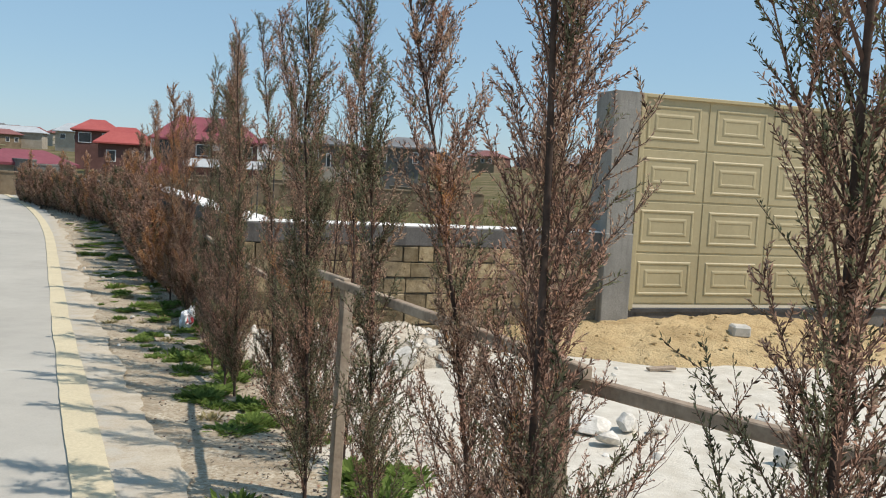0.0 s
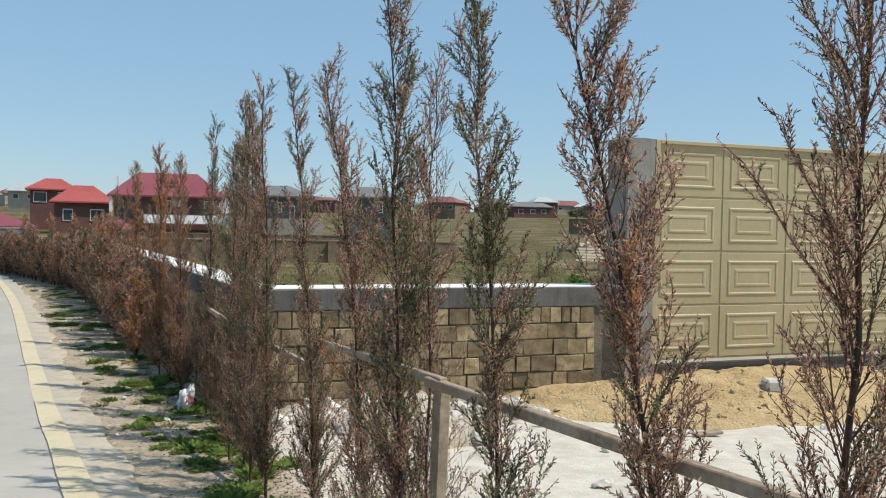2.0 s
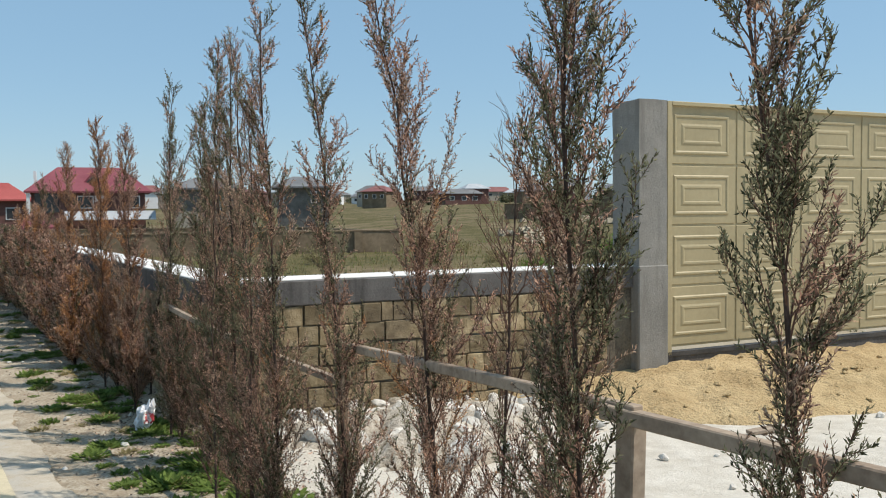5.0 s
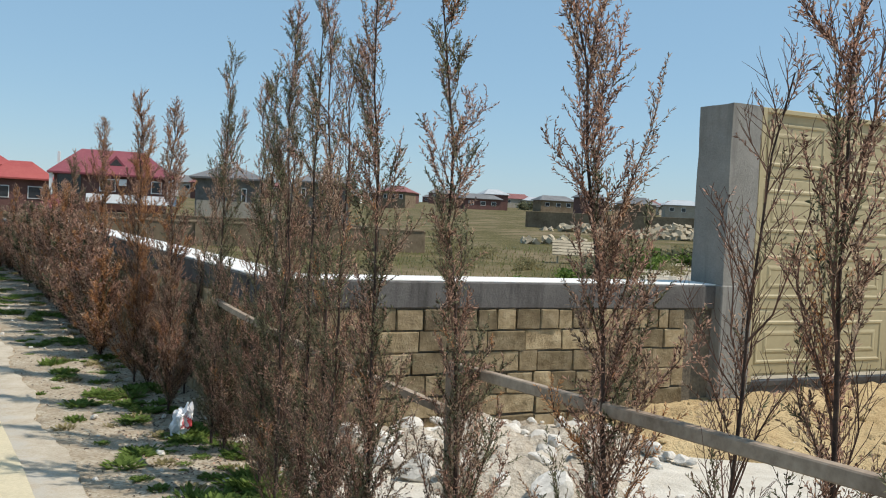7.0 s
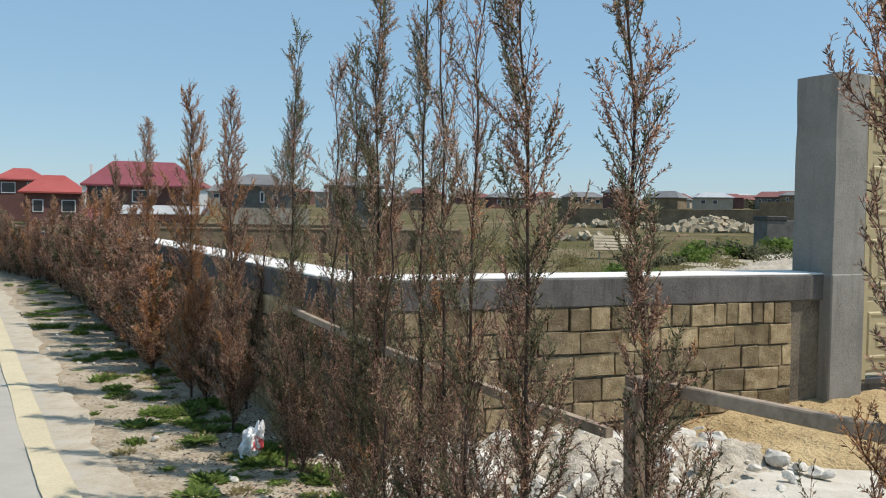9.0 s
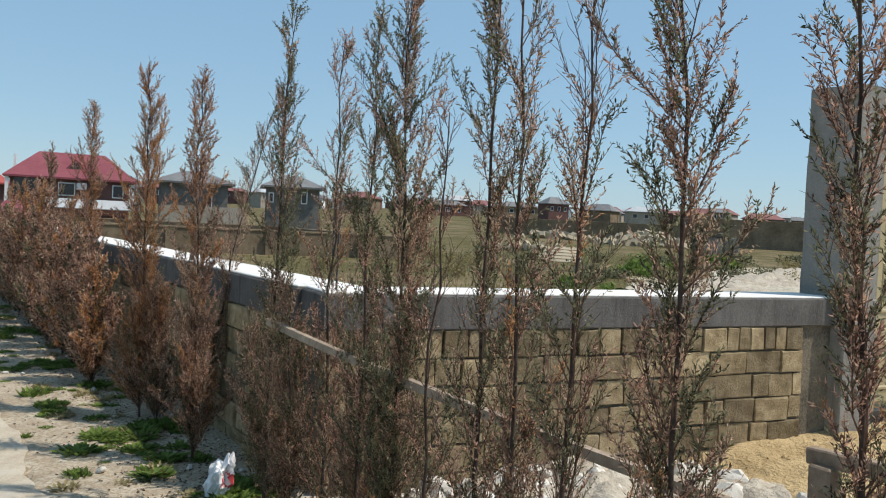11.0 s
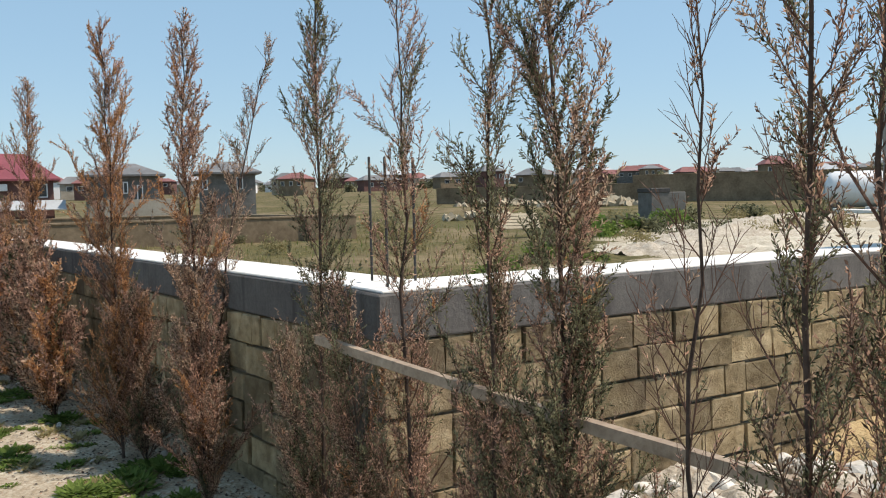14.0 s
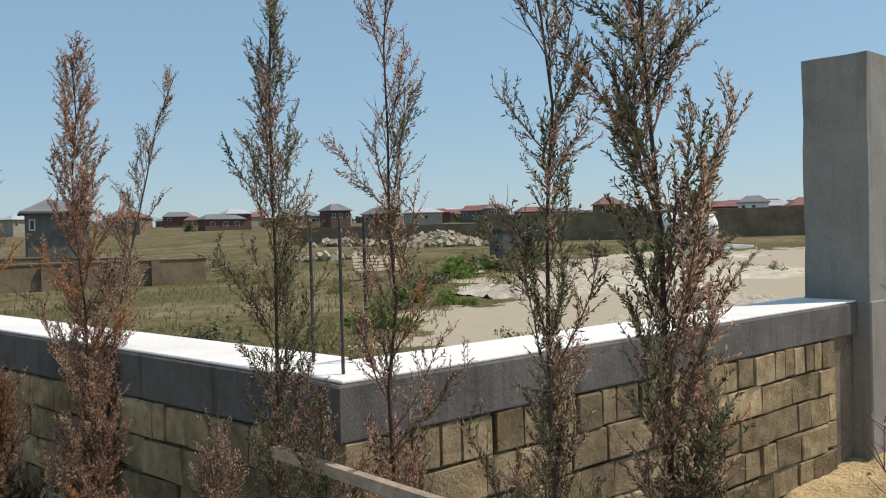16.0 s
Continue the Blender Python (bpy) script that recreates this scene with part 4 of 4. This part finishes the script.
house((-23.6, 88.3), (-16.1, 89.8), 8, -0.8, 3.98, 5.15, MAT["concrete"], MAT["grey_roof"], "two-storey stone house with grey hipped roof", ((0.5, 0.56, 2.2, 3.3), (0.66, 0.73, 1.4, 3.0)))
house((-13.6, 90.1), (-7.3, 91.0), 7.5, -0.8, 4.1, 5.25, MAT["concrete"], MAT["grey_roof"], "unfinished block house with grey hipped roof", ((0.12, 0.2, 2.4, 3.4), (0.62, 0.72, 2.4, 3.6)))
part("house_front_shed", boxed((7, 4, 2.4), (0, 0, 0.4)), MAT["stone_wall"]).matrix_basis = pose(-17.5, 82, 0, 0, 0, 10)
tagged(bpy.data.objects["house_front_shed"], "low flat-roofed stone outbuilding before the grey houses", "shed")
bpy.data.objects["house_front_shed"].name = "outbuilding"

MAT["dull_roof"] = mottled("dull_red_roof", (0.19, 0.075, 0.07), (0.26, 0.12, 0.11), 0.4, 4, 0.8, 0.1, 0.02)
walls = [MAT["stone_wall"], MAT["concrete"], MAT["brown_wall"], MAT["fence_block"], MAT["stone_wall"], MAT["white_paint"]]
roofs = [MAT["dull_roof"], MAT["grey_roof"], MAT["sheet_metal"], MAT["grey_roof"], MAT["dull_roof"], MAT["sheet_metal"]]
for k in range(190):
    az = radians(random.uniform(-34, 58))
    dist = random.uniform(270, 600)
    x, y = dist * math.sin(az), dist * math.cos(az)
    w, e = random.uniform(8, 17), random.uniform(3.0, 6.0)
    t = random.uniform(-0.5, 0.5) - az
    lie = ground_z(x, y)
    e += lie
    wins = tuple((u, u + 0.12, e - 2.3, e - 0.9) for u in (0.15, 0.45, 0.72)[: random.randrange(1, 4)])
    house((x, y), (x + w * math.cos(t), y + w * math.sin(t)), random.uniform(7, 11), lie - 0.6, e, e + random.uniform(1.4, 2.6), random.choice(walls), random.choice(roofs), "distant village house with a hipped roof", wins)


def shrub_mesh(seed, mat, leaves, flat, leaf=0.035):
    rng = np.random.default_rng(seed)
    c = rng.normal(size=(9, 3)) * (0.33, 0.33, 0.16 * flat) + (0, 0, 0.34 * flat)
    p = c[rng.integers(0, 9, leaves)] + rng.normal(size=(leaves, 3)) * (0.14, 0.14, 0.12 * flat)
    p[:, 2] = np.abs(p[:, 2])
    a, b = rng.normal(size=(leaves, 3)) * leaf, rng.normal(size=(leaves, 3)) * leaf
    q = np.stack([p - a, p - b, p + a, p + b], 1).reshape(-1, 3)
    me = bpy.data.meshes.new("shrub")
    me.from_pydata([tuple(v) for v in q], [], [tuple(range(4 * i, 4 * i + 4)) for i in range(leaves)])
    me.materials.append(mat)
    return me


SHRUBS = [shrub_mesh(s, MAT["weed"] if s % 2 else MAT["leaf_green"], 900, 0.7) for s in range(4)]
TALL = [shrub_mesh(s + 9, MAT["leaf_green"], 420, 1.5, 0.06) for s in range(3)]


def shrub(meshes, name, x, y, size, label, category):
    ob = tagged(new(name, random.choice(meshes)), kind="stuff" if name in ("distant_tree", "scrub") else "")
    ob.matrix_basis = pose(x, y, ground_z(x, y) - 0.05, 0, 0, random.uniform(0, 360)) @ Matrix.Diagonal((size, size, size, 1))
    return tagged(ob, label, category)


for x, y, size in ((6.2, 36.7, 0.9), (4.2, 28.2, 0.55), (2.6, 27.8, 0.6), (7.2, 38, 0.9), (15.9, 50.1, 1.8), (10, 43, 1.6), (9, 41, 1.2), (12.5, 44, 1.6), (1.0, 24.0, 0.9), (-5.5, 24, 0.8), (18, 52, 1.6), (26, 58, 1.8), (31, 60, 1.5), (5.0, 33, 0.9), (3.6, 30, 1.0)):
    shrub(SHRUBS, "shrub", x, y, size, "low dark green shrub in the rough field", "shrub")
SCRUB = [shrub_mesh(s + 30, MAT["dry_weed"] if s % 3 else MAT["leaf_green"], 700, 0.8, 0.022) for s in range(6)]
for k in range(150):
    x, y = random.uniform(-11, 30), 11.2 + 50 * random.random() ** 1.6
    past_side = (x + 2.6) * (-S.y) + (y - 10.4) * S.x
    past_front = (x + 2.6) * D.y - (y - 10.6) * D.x
    if past_side > -0.7 or past_front > -0.7 or noise.noise(Vector((x * 0.12, y * 0.12, 3.0))) < -0.12:
        continue
    shrub(SCRUB, "scrub", x, y, random.uniform(0.35, 0.75) * (1 + y / 50), "dry scrubby bush in the rough field", "shrub")
for k in range(90):
    az, dist = radians(random.uniform(-36, 58)), random.uniform(280, 560)
    shrub(TALL, "distant_tree", dist * math.sin(az), dist * math.cos(az), random.uniform(2.2, 4.2), "dark distant tree among the village houses", "tree")
for x, y in ((-62, 96), (-58, 92), (-66, 100), (-70, 90)):
    shrub(TALL, "distant_tree", x, y, 3.2, "dark distant tree behind the road", "tree")
shrub(TALL, "garden_conifer", -29.6, 50.0, 0.7, "small green conifer at the roadside wall", "tree")


def stone_heap(x, y, rx, h, n, size, label):
    rnd = random.Random(int(x * 10))
    bm = bmesh.new()
    for _ in range(n):
        u, a = rnd.random() ** 0.6, rnd.uniform(0, 2 * math.pi)
        z = h * (1 - u) * rnd.uniform(0.5, 1.0)
        s = size * rnd.uniform(0.6, 1.3)
        box(bm, (s, s * rnd.uniform(0.5, 0.9), s * rnd.uniform(0.4, 0.7)), (x + rx * u * math.cos(a), y + rx * 0.5 * u * math.sin(a), ground_z(x, y) + z), Euler((rnd.uniform(-1, 1), rnd.uniform(-1, 1), rnd.uniform(0, 3))).to_matrix().to_4x4())
    return tagged(part("stone_heap", bm, MAT["pale_stone"]), label, "stones", kind="stuff")


MAT["pale_stone"] = mottled("pale_stone", (0.29, 0.24, 0.165), (0.46, 0.39, 0.28), 1.0, 9, 0.95, 0.3, 0.02)
stone_heap(26, 92, 5.5, 1.5, 160, 0.8, "heap of pale broken building stone in the field")
stone_heap(18, 100, 5.0, 0.9, 90, 0.8, "low heap of pale broken building stone in the field")
stone_heap(10, 70, 3.0, 0.5, 40, 0.6, "scatter of pale broken stone in the grass")

MAT["pale_earth"] = mottled("pale_earth", (0.34, 0.295, 0.22), (0.60, 0.545, 0.44), 1.2, 14, 0.95, 0.8, 0.03)
for x, y, rx, h in ((9.8, 33.1, 4.6, 0.18), (12.7, 32.5, 4.5, 0.20), (19.6, 36.5, 5.1, 0.22), (18.9, 46.0, 6.4, 0.24), (28.6, 53.1, 7.4, 0.26)):
    heap("pale_earth_heap", x, y, rx, rx * 0.7, 35, h, 0.12, MAT["pale_earth"], "low uneven spread of pale earth in the clearing", "earth", 50, int(x * 3), 0.8)
for x, y, rx, h in ((8.5, 31, 3.0, 0.35), (13, 37, 4.0, 0.5), (9.5, 24, 2.5, 0.25), (18, 43, 5.0, 0.6), (24, 50, 5.0, 0.5), (6.0, 21, 2.0, 0.2)):
    heap("earth_heap", x, y, rx, rx * 0.6, 20, h, 0.18, MAT["debris"], "low lumpy heap of pale earth in the clearing", "earth", 40, int(x), 0.9)

# tank, well box and leaning panel
tank = empty("storage_tank", frame_of((38.8, 66.4, ground_z(38.8, 66.4)), (0.9, -0.42, 0)), "white horizontal storage tank on low supports", "tank")
bm = bmesh.new()
prof = [(-2.35, 0.0), (-2.3, 0.75), (-2.05, 1.2), (-1.75, 1.4), (1.75, 1.4), (2.05, 1.2), (2.3, 0.75), (2.35, 0.0)]
rings = [[bm.verts.new((x, r * math.cos(2 * math.pi * k / 24), 1.55 + r * math.sin(2 * math.pi * k / 24))) for k in range(24)] for x, r in prof[1:-1]]
for p, q in zip(rings, rings[1:]):
    for k in range(24):
        bm.faces.new((p[k], p[(k + 1) % 24], q[(k + 1) % 24], q[k]))
bm.faces.new(rings[0])
bm.faces.new(rings[-1])
part("shell", bm, MAT["white_paint"], tank, smooth=True)
for x in (-1.5, 1.5):
    part("saddle", boxed((0.3, 1.9, 0.7), (x, 0, 0.25)), MAT["concrete"], tank)
part("hatch", boxed((0.6, 0.6, 0.2), (0.3, 0, 2.85), None, 0.05), MAT["white_paint"], tank)
well = empty("well_box", pose(21.3, 62.5, ground_z(21.3, 62.5), 0, 0, 8), "pale concrete well box with a dark lid in the field", "well")
part("curb", boxed((2.7, 1.8, 1.9), (0, 0, 0.9), None, 0.04), MAT["concrete"], well)
part("lid", boxed((1.5, 1.9, 0.3), (-0.65, 0, 1.98), None, 0.03), MAT["dark_metal"], well, "dark rusty lid")
panel = empty("leaning_board_panel", pose(5.9, 42.3, FLOOR, 0, 0, -8), "pale timber panel propped on legs in the grass", "panel")
for k in range(5):
    part("board", boxed((1.9, 0.22, 0.04), (0, -0.5 + 0.24 * k, 0.45 + 0.13 * k), pose(0, 0, 0, 28)), MAT["pale_stone"], panel)
for x in (-0.7, 0.6):
    part("leg", boxed((0.08, 0.08, 1.1), (x, -0.4, 0.25), pose(0, 0, 0, -30)), MAT["pale_stone"], panel)
for x, y in ((38, 62), (41, 63), (35, 61)):
    ob = part("concrete_slab", boxed((2.6, 1.2, 0.3), (0, 0, 0), None, 0.03), MAT["cap_top"])
    ob.matrix_basis = pose(x, y, ground_z(x, y) + 0.12, 2, 3, random.uniform(-20, 20))
    tagged(ob, "pale concrete slab lying near the tank", "slab")

# dry grass of the field, behind the walls
rng = np.random.default_rng(8)
n = 9000
dist = 11.0 + 45 * rng.random(n) ** 1.4
ang = rng.uniform(-0.5, 0.55, n)
px, py = dist * np.sin(ang) - 1.0, dist * np.cos(ang) + 2.0
keep = (px - (-2.6)) * D.y - (py - 10.6) * D.x < -0.1
keep &= ((px + 2.6) * (-S.y) + (py - 10.4) * S.x) < -0.15
keep &= ~((px - 0.45 * py + 8.3 > 0) & (py < 55))
px, py, dist = px[keep], py[keep], dist[keep]
vs, fs, slot = [], [], []
for x, y, d in zip(px, py, dist):
    z = ground_z(x, y) - 0.02
    for _ in range(3):
        a, h = rng.uniform(0, 6.28), rng.uniform(0.05, 0.2) + 0.18 * (rng.random() < 0.12)
        w = 0.004 + 0.0004 * d
        dx, dy = math.cos(a), math.sin(a)
        b = len(vs)
        vs += [(x - dx * w, y - dy * w, z), (x + dx * w, y + dy * w, z), (x + dy * h * 0.4, y - dx * h * 0.4, z + h)]
        fs.append((b, b + 1, b + 2))
        slot.append(int(rng.random() < 0.15))
tagged(link_mesh("field_grass", vs, fs, [MAT["dry_weed"], MAT["weed"]], slots=slot), "rough dry and green grass over the field", "grass", kind="stuff")

# ---- blocks of the walls ----
lay_blocks(wall_front, side_f, FRONT_LENGTH - 0.4, 3)
lay_blocks(wall_side, side_s, 9.0, 4)
